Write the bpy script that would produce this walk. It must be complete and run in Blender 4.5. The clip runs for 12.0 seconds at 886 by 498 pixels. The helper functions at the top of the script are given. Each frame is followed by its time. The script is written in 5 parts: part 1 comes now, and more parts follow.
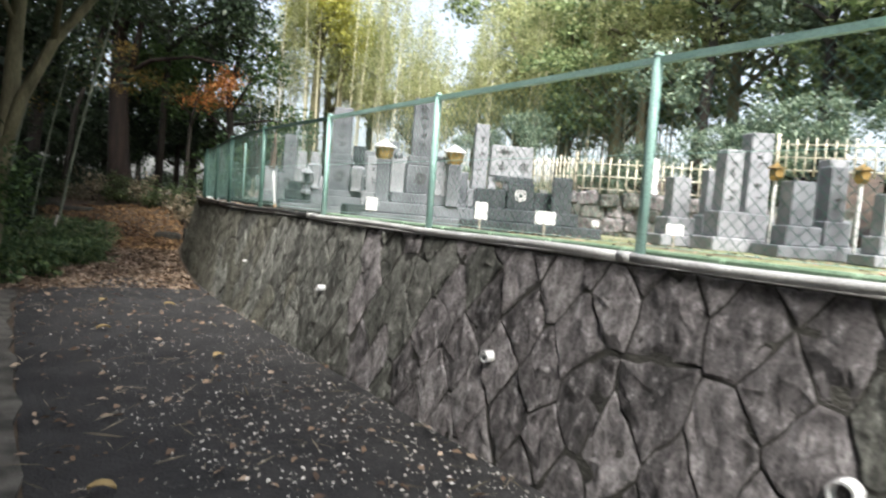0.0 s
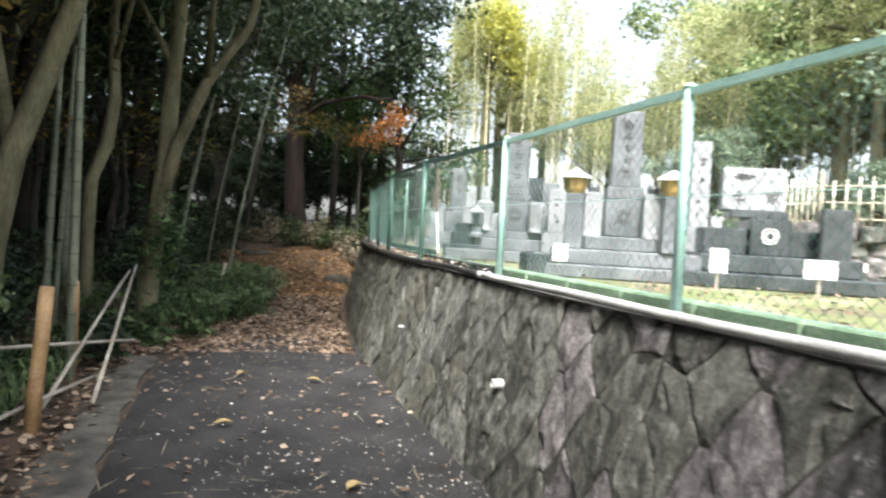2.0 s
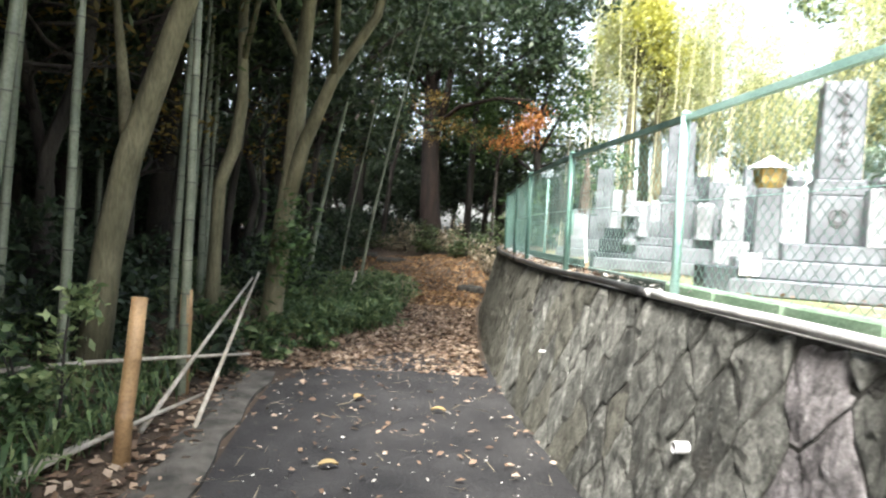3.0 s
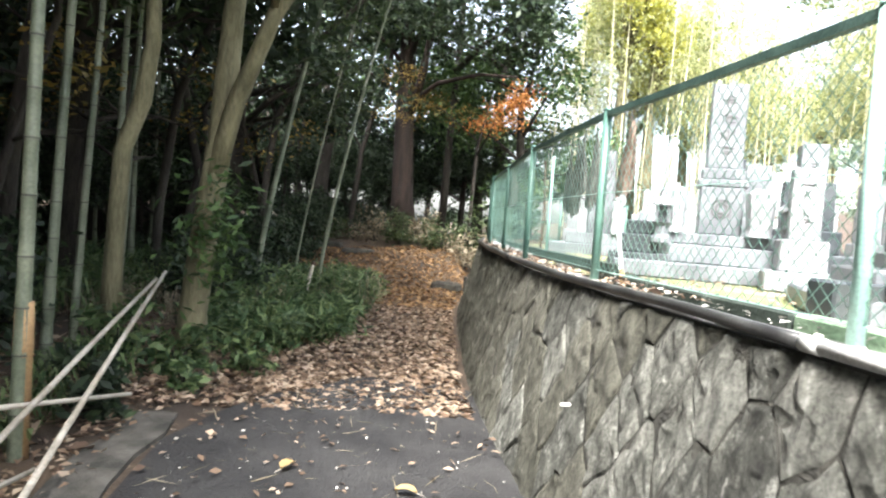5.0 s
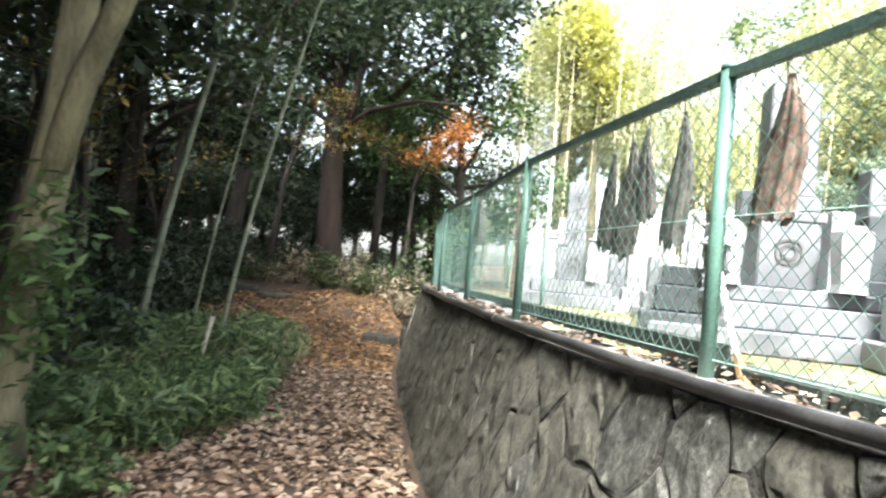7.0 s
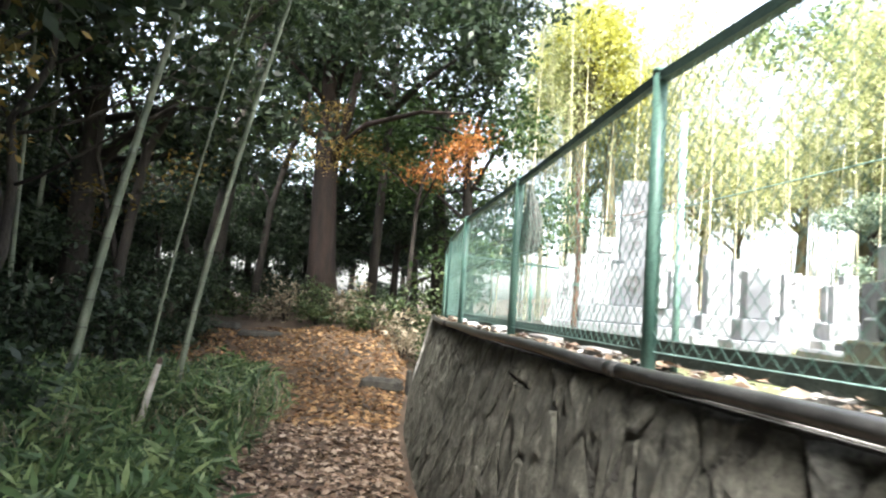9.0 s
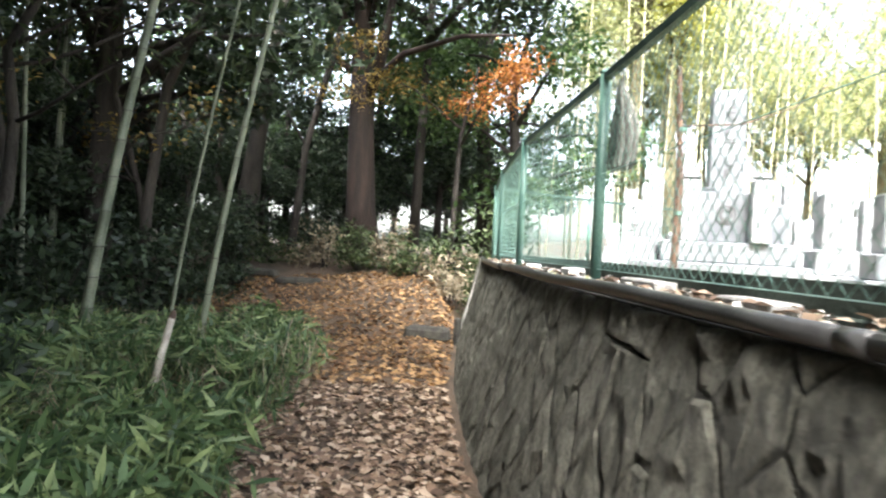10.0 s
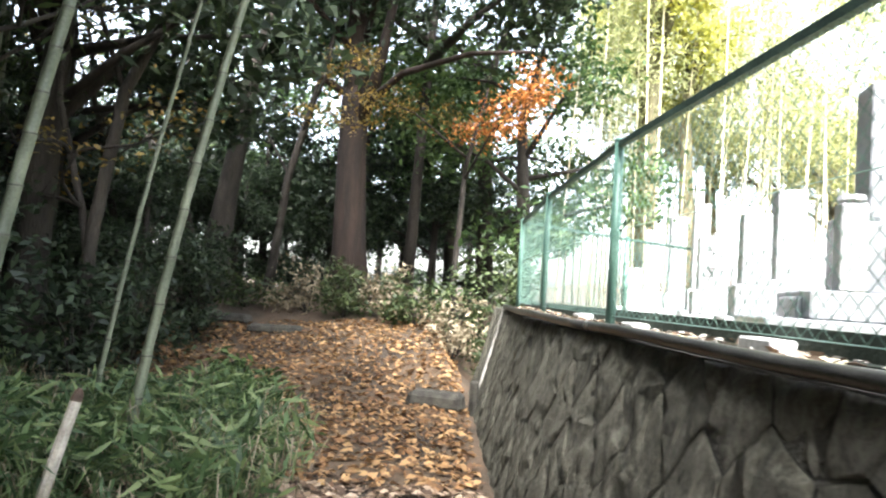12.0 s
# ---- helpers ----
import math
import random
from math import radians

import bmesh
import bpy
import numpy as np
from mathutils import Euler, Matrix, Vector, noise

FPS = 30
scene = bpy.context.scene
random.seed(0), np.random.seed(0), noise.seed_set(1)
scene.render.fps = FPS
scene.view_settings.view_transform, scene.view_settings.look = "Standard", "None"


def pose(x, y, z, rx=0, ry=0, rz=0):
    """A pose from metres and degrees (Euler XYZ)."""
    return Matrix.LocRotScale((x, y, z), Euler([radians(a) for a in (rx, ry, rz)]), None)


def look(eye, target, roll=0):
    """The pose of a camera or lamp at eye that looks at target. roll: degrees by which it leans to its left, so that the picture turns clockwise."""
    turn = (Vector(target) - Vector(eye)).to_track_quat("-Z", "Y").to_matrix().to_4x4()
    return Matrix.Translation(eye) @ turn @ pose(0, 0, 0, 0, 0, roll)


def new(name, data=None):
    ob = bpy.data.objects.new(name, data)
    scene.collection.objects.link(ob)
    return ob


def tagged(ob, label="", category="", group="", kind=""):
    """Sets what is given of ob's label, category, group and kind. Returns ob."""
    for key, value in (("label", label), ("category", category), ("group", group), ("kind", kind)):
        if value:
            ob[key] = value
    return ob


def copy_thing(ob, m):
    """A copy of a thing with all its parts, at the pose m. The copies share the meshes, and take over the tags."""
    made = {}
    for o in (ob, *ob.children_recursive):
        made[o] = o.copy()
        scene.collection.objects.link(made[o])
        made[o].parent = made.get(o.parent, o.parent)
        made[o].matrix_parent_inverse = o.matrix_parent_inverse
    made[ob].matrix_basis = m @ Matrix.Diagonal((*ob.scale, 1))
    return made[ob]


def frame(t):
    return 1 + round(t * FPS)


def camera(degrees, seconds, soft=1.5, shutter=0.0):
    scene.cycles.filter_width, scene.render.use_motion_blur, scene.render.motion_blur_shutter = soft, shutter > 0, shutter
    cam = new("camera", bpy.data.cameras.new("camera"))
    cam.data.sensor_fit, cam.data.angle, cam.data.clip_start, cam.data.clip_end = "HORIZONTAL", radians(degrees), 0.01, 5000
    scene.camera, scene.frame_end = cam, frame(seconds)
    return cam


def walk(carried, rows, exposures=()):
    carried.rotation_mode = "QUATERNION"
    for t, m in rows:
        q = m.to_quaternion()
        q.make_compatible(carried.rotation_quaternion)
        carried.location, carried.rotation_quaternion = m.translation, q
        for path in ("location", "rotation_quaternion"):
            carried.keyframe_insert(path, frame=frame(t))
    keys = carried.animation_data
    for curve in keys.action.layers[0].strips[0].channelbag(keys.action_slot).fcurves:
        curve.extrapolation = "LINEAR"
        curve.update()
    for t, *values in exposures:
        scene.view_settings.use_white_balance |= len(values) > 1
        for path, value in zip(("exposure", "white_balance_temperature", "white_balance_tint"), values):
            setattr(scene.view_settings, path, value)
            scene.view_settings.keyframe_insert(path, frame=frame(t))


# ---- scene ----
cam = camera(68.6, 12.0, soft=2.2, shutter=0.4)
PATH = [
    (0, (0.593, -0.942, 1.378), (0.581, 1.054, 1.26), 4.6),
    (0.5, (0.566, -0.454, 1.428), (0.39, 1.537, 1.358), 3.8),
    (1, (0.507, 0.01, 1.475), (0.222, 1.988, 1.414), 2.8),
    (1.5, (0.445, 0.47, 1.521), (0.037, 2.427, 1.463), 2.1),
    (2, (0.188, 0.871, 1.531), (-0.342, 2.798, 1.474), 3.2),
    (2.5, (0.056, 1.352, 1.541), (-0.734, 3.189, 1.504), 2.8),
    (3, (-0.17, 1.783, 1.502), (-1.089, 3.558, 1.447), 3.3),
    (3.2, (-0.213, 1.934, 1.507), (-1.166, 3.69, 1.42), 2.9),
    (4.8, (-0.951, 3.204, 1.523), (-1.834, 4.996, 1.433), 4.2),
    (5, (-1.006, 3.373, 1.498), (-1.847, 5.185, 1.416), 4.4),
    (5.5, (-1.312, 3.738, 1.467), (-2.168, 5.545, 1.456), 4.5),
    (6, (-1.591, 4.203, 1.458), (-2.526, 5.971, 1.433), 4.8),
    (6.5, (-1.861, 4.536, 1.492), (-2.573, 6.405, 1.515), 5.7),
    (7, (-1.98, 5.027, 1.491), (-2.617, 6.922, 1.556), 5.3),
    (7.2, (-2.016, 5.184, 1.423), (-2.592, 7.097, 1.508), 4.8),
    (8.8, (-2.692, 6.558, 1.381), (-3.277, 8.463, 1.556), 4.5),
    (9, (-2.785, 6.764, 1.383), (-3.421, 8.652, 1.558), 4.2),
    (9.5, (-2.993, 7.222, 1.357), (-3.647, 9.11, 1.46), 4.0),
    (10, (-3.173, 7.641, 1.349), (-3.923, 9.495, 1.344), 3.1),
    (10.5, (-3.367, 8.101, 1.331), (-4.201, 9.918, 1.381), 2.0),
    (11, (-3.638, 8.442, 1.318), (-4.374, 10.299, 1.41), 3.3),
    (11.5, (-3.888, 8.855, 1.358), (-4.617, 10.714, 1.476), 3.6),
    (12, (-4.201, 9.074, 1.348), (-4.894, 10.945, 1.479), 4.1),
]
walk(cam, [(t, look(eye, target, roll)) for t, eye, target, roll in PATH],
     exposures=[(0.0, 1.95), (1.0, 2.15), (1.5, 2.3), (2.5, 2.75), (3.0, 3.0), (5.0, 3.3), (6.0, 3.35), (7.0, 3.3), (9.0, 3.35), (10.5, 3.7), (12.0, 3.8)])


# ---- world and sun: thin bright cloud, the veiled sun behind the walker ----
SUN_EL, SUN_AZ = radians(54), radians(163)   # azimuth clockwise from +y
world = bpy.data.worlds.new("sky")
scene.world = world
world.use_nodes = True
wn = world.node_tree.nodes
sky = wn.new("ShaderNodeTexSky")
sky.sky_type, sky.sun_disc = "NISHITA", False
sky.sun_elevation, sky.sun_rotation = SUN_EL, SUN_AZ
sky.dust_density, sky.air_density = 4.0, 1.0
wn["Background"].inputs["Strength"].default_value = 0.10
veil = wn.new("ShaderNodeHueSaturation")   # cloud takes most of the blue out of the sky
veil.inputs["Saturation"].default_value = 0.55
world.node_tree.links.new(sky.outputs["Color"], veil.inputs["Color"])
world.node_tree.links.new(veil.outputs["Color"], wn["Background"].inputs["Color"])
sun_dir = Vector((math.sin(SUN_AZ) * math.cos(SUN_EL), math.cos(SUN_AZ) * math.cos(SUN_EL), math.sin(SUN_EL)))
sun_data = bpy.data.lights.new("sun", "SUN")
sun_data.energy, sun_data.angle, sun_data.color = 2.1, radians(20), (1.0, 0.985, 0.965)
sun = new("sun", sun_data)
sun.matrix_world = look(sun_dir * 60, (0, 0, 0))


# ---- materials ----
def mat(name, dark, light, scale=6.0, rough=0.8, bump=0.3, fine=60.0, metal=0.0, third=None, per="", translucent=0.0, stretch=(1, 1, 1), spec=0.5, lo=0.35, hi=0.65, vary=0.62):
    """Two-scale procedural surface: broad stains and fine grain, with relief. per: 'island' or 'object' varies the piece."""
    m = bpy.data.materials.new(name)
    m.use_nodes = True
    nt = m.node_tree
    n, link = nt.nodes, nt.links.new
    p = n["Principled BSDF"]
    p.inputs["Roughness"].default_value = rough
    p.inputs["Metallic"].default_value = metal
    p.inputs["Specular IOR Level"].default_value = spec
    tc = n.new("ShaderNodeTexCoord")
    mp = n.new("ShaderNodeMapping")
    mp.inputs["Scale"].default_value = stretch
    link(n.new("ShaderNodeNewGeometry").outputs["Position"] if per == "object" else tc.outputs["Object"], mp.inputs["Vector"])
    big, small = n.new("ShaderNodeTexNoise"), n.new("ShaderNodeTexNoise")
    for node, sc, det in ((big, scale, 8 if per == "object" else 5), (small, fine, 4)):
        node.inputs["Scale"].default_value = sc
        node.inputs["Detail"].default_value = det
        node.inputs["Roughness"].default_value = 0.68 if per == "object" else 0.5
        link(mp.outputs["Vector"], node.inputs["Vector"])
    ramp = n.new("ShaderNodeValToRGB")
    ramp.color_ramp.elements[0].position, ramp.color_ramp.elements[1].position = lo, hi
    ramp.color_ramp.elements[0].color, ramp.color_ramp.elements[1].color = (*dark, 1), (*light, 1)
    if third:
        e = ramp.color_ramp.elements.new((lo + hi) / 2)
        e.color = (*third, 1)
    factor = big.outputs["Fac"]
    if per:
        if per == "island":
            rnd = n.new("ShaderNodeNewGeometry").outputs["Random Per Island"]
        else:
            rnd = n.new("ShaderNodeObjectInfo").outputs["Random"]
        mix = n.new("ShaderNodeMix")
        mix.inputs["Factor"].default_value = vary
        link(factor, mix.inputs["A"])
        link(rnd, mix.inputs["B"])
        factor = mix.outputs["Result"]
    link(factor, ramp.inputs["Fac"])
    grain = n.new("ShaderNodeMix")
    grain.data_type, grain.blend_type = "RGBA", "MULTIPLY"
    grain.inputs["Factor"].default_value = 0.85 if per == "object" else 0.55
    g2 = n.new("ShaderNodeValToRGB")
    g2.color_ramp.elements[0].position, g2.color_ramp.elements[1].position = 0.3, 0.6
    g2.color_ramp.elements[0].color = (0.45, 0.45, 0.45, 1)
    link(small.outputs["Fac"], g2.inputs["Fac"])
    link(ramp.outputs["Color"], grain.inputs["A"])
    link(g2.outputs["Color"], grain.inputs["B"])
    link(grain.outputs["Result"], p.inputs["Base Color"])
    if bump:
        b = n.new("ShaderNodeBump")
        b.inputs["Strength"].default_value = bump
        b.inputs["Distance"].default_value = 0.02
        add = n.new("ShaderNodeMath")
        add.operation = "MULTIPLY_ADD"
        add.inputs[1].default_value = 1.8 if per == "object" else 0.6
        link(big.outputs["Fac"], add.inputs[0])
        link(small.outputs["Fac"], add.inputs[2])
        link(add.outputs["Value"], b.inputs["Height"])
        link(b.outputs["Normal"], p.inputs["Normal"])
    if translucent:
        tr, mx = n.new("ShaderNodeBsdfTranslucent"), n.new("ShaderNodeMixShader")
        link(grain.outputs["Result"], tr.inputs["Color"])
        mx.inputs["Fac"].default_value = translucent
        link(p.outputs[0], mx.inputs[1])
        link(tr.outputs[0], mx.inputs[2])
        link(mx.outputs[0], n["Material Output"].inputs["Surface"])
    return m


def leafmat(name, dark, light, third=None, translucent=0.35, rough=0.55):
    return mat(name, dark, light, scale=0.35, rough=rough, bump=0, fine=14, third=third, per="island", translucent=translucent, lo=0.25, hi=0.75)


M_SOIL = mat("forest_soil", (0.035, 0.025, 0.017), (0.10, 0.068, 0.042), 1.2, 0.95, 0.8, 40)
M_ASPHALT = mat("old_asphalt", (0.009, 0.009, 0.0095), (0.036, 0.035, 0.034), 2.2, 0.88, 1.0, 55, lo=0.3, hi=0.72)
M_STRIP = mat("worn_concrete_edge", (0.028, 0.027, 0.022), (0.115, 0.108, 0.092), 5.0, 0.9, 0.6, 90)
M_TERRACE = mat("terrace_earth", (0.14, 0.12, 0.08), (0.30, 0.27, 0.19), 1.3, 0.95, 0.5, 50, third=(0.16, 0.19, 0.07))
def stonemat(name, dark, mid, light, patch, rough=0.86):
    """Split rock: broad tone, pale weathered patches with ragged rims, dark streaks and grit, with strong fine relief."""
    m = bpy.data.materials.new(name)
    m.use_nodes = True
    n, link = m.node_tree.nodes, m.node_tree.links.new
    p = n["Principled BSDF"]
    p.inputs["Roughness"].default_value = rough
    p.inputs["Specular IOR Level"].default_value = 0.35
    pos = n.new("ShaderNodeNewGeometry").outputs["Position"]
    flat = n.new("ShaderNodeMapping")
    flat.inputs["Scale"].default_value = (1, 1, 0.42)
    link(pos, flat.inputs["Vector"])
    def noise(scale, detail, rough_, vec):
        t = n.new("ShaderNodeTexNoise")
        t.inputs["Scale"].default_value, t.inputs["Detail"].default_value, t.inputs["Roughness"].default_value = scale, detail, rough_
        link(vec, t.inputs["Vector"])
        return t.outputs["Fac"]
    def ramp(fac, stops):
        r = n.new("ShaderNodeValToRGB")
        while len(r.color_ramp.elements) < len(stops):
            r.color_ramp.elements.new(0.5)
        for e, (at, c) in zip(r.color_ramp.elements, stops):
            e.position, e.color = at, (*c, 1)
        link(fac, r.inputs["Fac"])
        return r.outputs["Color"]
    def mixed(kind, fac, a, b):
        x = n.new("ShaderNodeMix")
        x.data_type, x.blend_type = "RGBA", kind
        if isinstance(fac, float):
            x.inputs["Factor"].default_value = fac
        else:
            link(fac, x.inputs["Factor"])
        link(a, x.inputs["A"])
        link(b, x.inputs["B"])
        return x.outputs["Result"]
    broad, chips, grit = noise(7, 8, 0.66, flat.outputs["Vector"]), noise(17, 10, 0.78, flat.outputs["Vector"]), noise(52, 6, 0.75, pos)
    tone = n.new("ShaderNodeMix")
    tone.inputs["Factor"].default_value = 0.22
    link(broad, tone.inputs["A"])
    link(n.new("ShaderNodeObjectInfo").outputs["Random"], tone.inputs["B"])
    body = ramp(tone.outputs["Result"], [(0.36, dark), (0.52, mid), (0.68, light)])
    where = ramp(chips, [(0.54, (0, 0, 0)), (0.64, (1, 1, 1))])
    pale = n.new("ShaderNodeRGB")
    pale.outputs[0].default_value = (*patch, 1)
    sep = n.new("ShaderNodeSeparateColor")
    link(where, sep.inputs["Color"])
    some = n.new("ShaderNodeMath")
    some.operation = "MULTIPLY"
    some.inputs[1].default_value = 0.8
    link(sep.outputs["Red"], some.inputs[0])
    body = mixed("MIX", some.outputs["Value"], body, pale.outputs[0])
    body = mixed("MULTIPLY", 0.85, body, ramp(chips, [(0.36, (0.18, 0.18, 0.17)), (0.50, (1, 1, 1))]))
    body = mixed("MULTIPLY", 0.8, body, ramp(grit, [(0.36, (0.3, 0.3, 0.3)), (0.56, (1.0, 1.0, 1.0))]))
    link(body, p.inputs["Base Color"])
    add = n.new("ShaderNodeMath")
    add.operation = "MULTIPLY_ADD"
    add.inputs[1].default_value = 2.2
    link(chips, add.inputs[0])
    link(grit, add.inputs[2])
    b = n.new("ShaderNodeBump")
    b.inputs["Strength"].default_value, b.inputs["Distance"].default_value = 1.0, 0.022
    link(add.outputs["Value"], b.inputs["Height"])
    link(b.outputs["Normal"], p.inputs["Normal"])
    return m


M_STONE = stonemat("wall_stone", (0.060, 0.061, 0.051), (0.155, 0.157, 0.134), (0.27, 0.27, 0.235), (0.45, 0.45, 0.405))
M_LICHEN = stonemat("pale_lichened_stone", (0.09, 0.084, 0.082), (0.25, 0.23, 0.226), (0.45, 0.42, 0.41), (0.70, 0.66, 0.65))
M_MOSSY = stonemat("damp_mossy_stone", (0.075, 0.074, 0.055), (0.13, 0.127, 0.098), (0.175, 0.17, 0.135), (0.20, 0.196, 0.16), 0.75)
M_JOINT = mat("wall_joint", (0.022, 0.021, 0.017), (0.070, 0.067, 0.055), 8.0, 0.95, 0.8, 60)
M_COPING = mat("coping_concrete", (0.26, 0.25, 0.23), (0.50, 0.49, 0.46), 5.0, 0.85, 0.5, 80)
M_COPING_DARK = mat("dark_coping_concrete", (0.035, 0.034, 0.028), (0.13, 0.125, 0.108), 7.0, 0.85, 0.7, 60)
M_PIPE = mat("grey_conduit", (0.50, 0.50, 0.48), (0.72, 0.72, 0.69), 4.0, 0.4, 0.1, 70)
M_PIPE_SHADE = mat("dark_conduit", (0.018, 0.018, 0.018), (0.06, 0.06, 0.058), 4.0, 0.28, 0.1, 70)
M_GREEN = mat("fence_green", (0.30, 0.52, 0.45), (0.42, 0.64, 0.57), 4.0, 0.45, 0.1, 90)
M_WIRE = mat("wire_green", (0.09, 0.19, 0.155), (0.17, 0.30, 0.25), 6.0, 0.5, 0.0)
M_RAIL = mat("shaded_rail", (0.030, 0.065, 0.055), (0.065, 0.12, 0.10), 5.0, 0.6, 0.2, 80)
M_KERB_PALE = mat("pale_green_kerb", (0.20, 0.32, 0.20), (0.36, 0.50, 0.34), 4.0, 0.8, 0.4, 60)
M_POST = mat("shaded_green_post", (0.065, 0.15, 0.12), (0.12, 0.23, 0.185), 4.0, 0.45, 0.1, 90)
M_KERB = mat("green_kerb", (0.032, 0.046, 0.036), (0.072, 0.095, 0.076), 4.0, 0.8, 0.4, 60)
M_GRANITE = mat("grey_granite", (0.105, 0.113, 0.123), (0.20, 0.212, 0.226), 3.0, 0.35, 0.1, 140)
M_PALE = mat("pale_granite", (0.22, 0.228, 0.24), (0.35, 0.36, 0.375), 3.0, 0.55, 0.1, 140)
M_DARK = mat("dark_polished_stone", (0.035, 0.042, 0.045), (0.075, 0.085, 0.09), 3.0, 0.18, 0.05, 160)
M_INK = mat("engraved_letters", (0.05, 0.05, 0.05), (0.09, 0.09, 0.09), 8.0, 0.8, 0.0)
M_BRASS = mat("lantern_brass", (0.30, 0.19, 0.06), (0.52, 0.36, 0.13), 9.0, 0.4, 0.1, metal=0.6)
M_WHITE = mat("white_paint", (0.66, 0.66, 0.64), (0.82, 0.82, 0.80), 5.0, 0.6, 0.1)
M_BFENCE = mat("split_bamboo", (0.58, 0.53, 0.40), (0.80, 0.76, 0.62), 4.0, 0.6, 0.2)
M_BARK = mat("pale_bark", (0.095, 0.088, 0.048), (0.23, 0.21, 0.125), 4.0, 0.9, 0.8, 40, stretch=(1, 1, 0.3))
M_REDBARK = mat("cedar_bark", (0.014, 0.009, 0.007), (0.036, 0.021, 0.015), 6.0, 0.9, 1.0, 40, stretch=(1, 1, 0.15))
M_DBARK = mat("dark_bark", (0.018, 0.015, 0.012), (0.05, 0.042, 0.034), 5.0, 0.9, 0.8, 40, stretch=(1, 1, 0.3))
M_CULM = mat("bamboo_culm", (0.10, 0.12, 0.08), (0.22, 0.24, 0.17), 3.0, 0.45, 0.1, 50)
# paler copy of bamboo_culm; the hill's sun is put into its colour
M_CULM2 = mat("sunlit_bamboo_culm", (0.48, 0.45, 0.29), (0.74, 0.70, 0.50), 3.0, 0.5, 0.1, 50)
M_NODE = mat("bamboo_node", (0.05, 0.05, 0.04), (0.10, 0.10, 0.08), 8.0, 0.7, 0.1)
M_DRYCULM = mat("dry_bamboo", (0.22, 0.13, 0.06), (0.42, 0.27, 0.13), 4.0, 0.6, 0.2, 50)
M_STICK = mat("bleached_stick", (0.28, 0.25, 0.20), (0.52, 0.48, 0.41), 5.0, 0.8, 0.3)
M_RAG = mat("weathered_cloth", (0.06, 0.056, 0.05), (0.19, 0.18, 0.165), 14.0, 0.95, 0.4, 60)
M_RAGP = mat("pale_cloth", (0.14, 0.14, 0.125), (0.30, 0.30, 0.27), 14.0, 0.95, 0.4, 60)
M_RAGB = mat("brown_cloth", (0.18, 0.12, 0.09), (0.36, 0.27, 0.22), 12.0, 0.95, 0.4, 60)
M_RUST = mat("rusty_stake", (0.06, 0.04, 0.028), (0.17, 0.105, 0.07), 10.0, 0.9, 0.4)
# kept near-black, so the grove's shade sits in the leaf colour
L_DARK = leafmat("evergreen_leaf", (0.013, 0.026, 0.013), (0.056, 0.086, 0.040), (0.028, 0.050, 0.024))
L_MID = leafmat("broadleaf", (0.03, 0.065, 0.02), (0.12, 0.19, 0.06), (0.06, 0.115, 0.035))
# brightened well past a leaf's own tone to carry the light on the hill
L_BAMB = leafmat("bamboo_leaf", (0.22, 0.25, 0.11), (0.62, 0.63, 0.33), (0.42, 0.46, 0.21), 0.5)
# paler copy of broadleaf; the hill's light is put into its colour
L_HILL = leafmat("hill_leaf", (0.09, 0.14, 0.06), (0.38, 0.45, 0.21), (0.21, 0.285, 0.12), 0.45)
# darker copy of bamboo_leaf; the grove's shade is put into its colour
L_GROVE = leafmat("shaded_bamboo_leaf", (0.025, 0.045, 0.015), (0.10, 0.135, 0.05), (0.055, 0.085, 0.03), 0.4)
L_YELLOW = leafmat("yellow_leaf", (0.33, 0.34, 0.07), (0.66, 0.64, 0.17), (0.48, 0.48, 0.11), 0.5)
L_MAPLE = leafmat("maple_leaf", (0.28, 0.10, 0.025), (0.62, 0.30, 0.09), (0.46, 0.185, 0.045), 0.5)
L_GRASS = leafmat("bamboo_grass_blade", (0.034, 0.072, 0.026), (0.22, 0.29, 0.12), (0.085, 0.148, 0.055), 0.4)
L_DRY = leafmat("dry_blade", (0.16, 0.13, 0.08), (0.36, 0.31, 0.22), None, 0.3, 0.8)
L_LITTER = leafmat("fallen_leaf", (0.085, 0.052, 0.033), (0.46, 0.36, 0.265), (0.235, 0.155, 0.098), 0.15, 0.75)
L_LITTER2 = leafmat("orange_fallen_leaf", (0.10, 0.052, 0.024), (0.40, 0.255, 0.12), (0.235, 0.125, 0.05), 0.15, 0.75)
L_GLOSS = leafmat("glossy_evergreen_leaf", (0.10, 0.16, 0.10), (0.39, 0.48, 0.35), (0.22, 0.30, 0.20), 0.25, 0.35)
L_OCHRE = leafmat("ochre_leaf", (0.10, 0.09, 0.03), (0.36, 0.24, 0.06), (0.20, 0.15, 0.04), 0.45)
L_PETAL_Y = leafmat("yellow_brown_leaf", (0.26, 0.17, 0.06), (0.50, 0.38, 0.18), None, 0.2, 0.7)
L_PETAL = leafmat("pale_fallen_bit", (0.45, 0.42, 0.36), (0.72, 0.70, 0.64), None, 0.1, 0.8)


# ---- building tools ----
def obj(name, verts, faces, material, parent=None, label="", smooth=False):
    me = bpy.data.meshes.new(name)
    me.from_pydata([tuple(v) for v in verts], [], [tuple(f) for f in faces])
    me.materials.append(material)
    if smooth:
        me.polygons.foreach_set("use_smooth", [True] * len(me.polygons))
    ob = new(name, me)
    if parent:
        ob.parent = parent
    if label:
        ob["label"] = label
    return ob


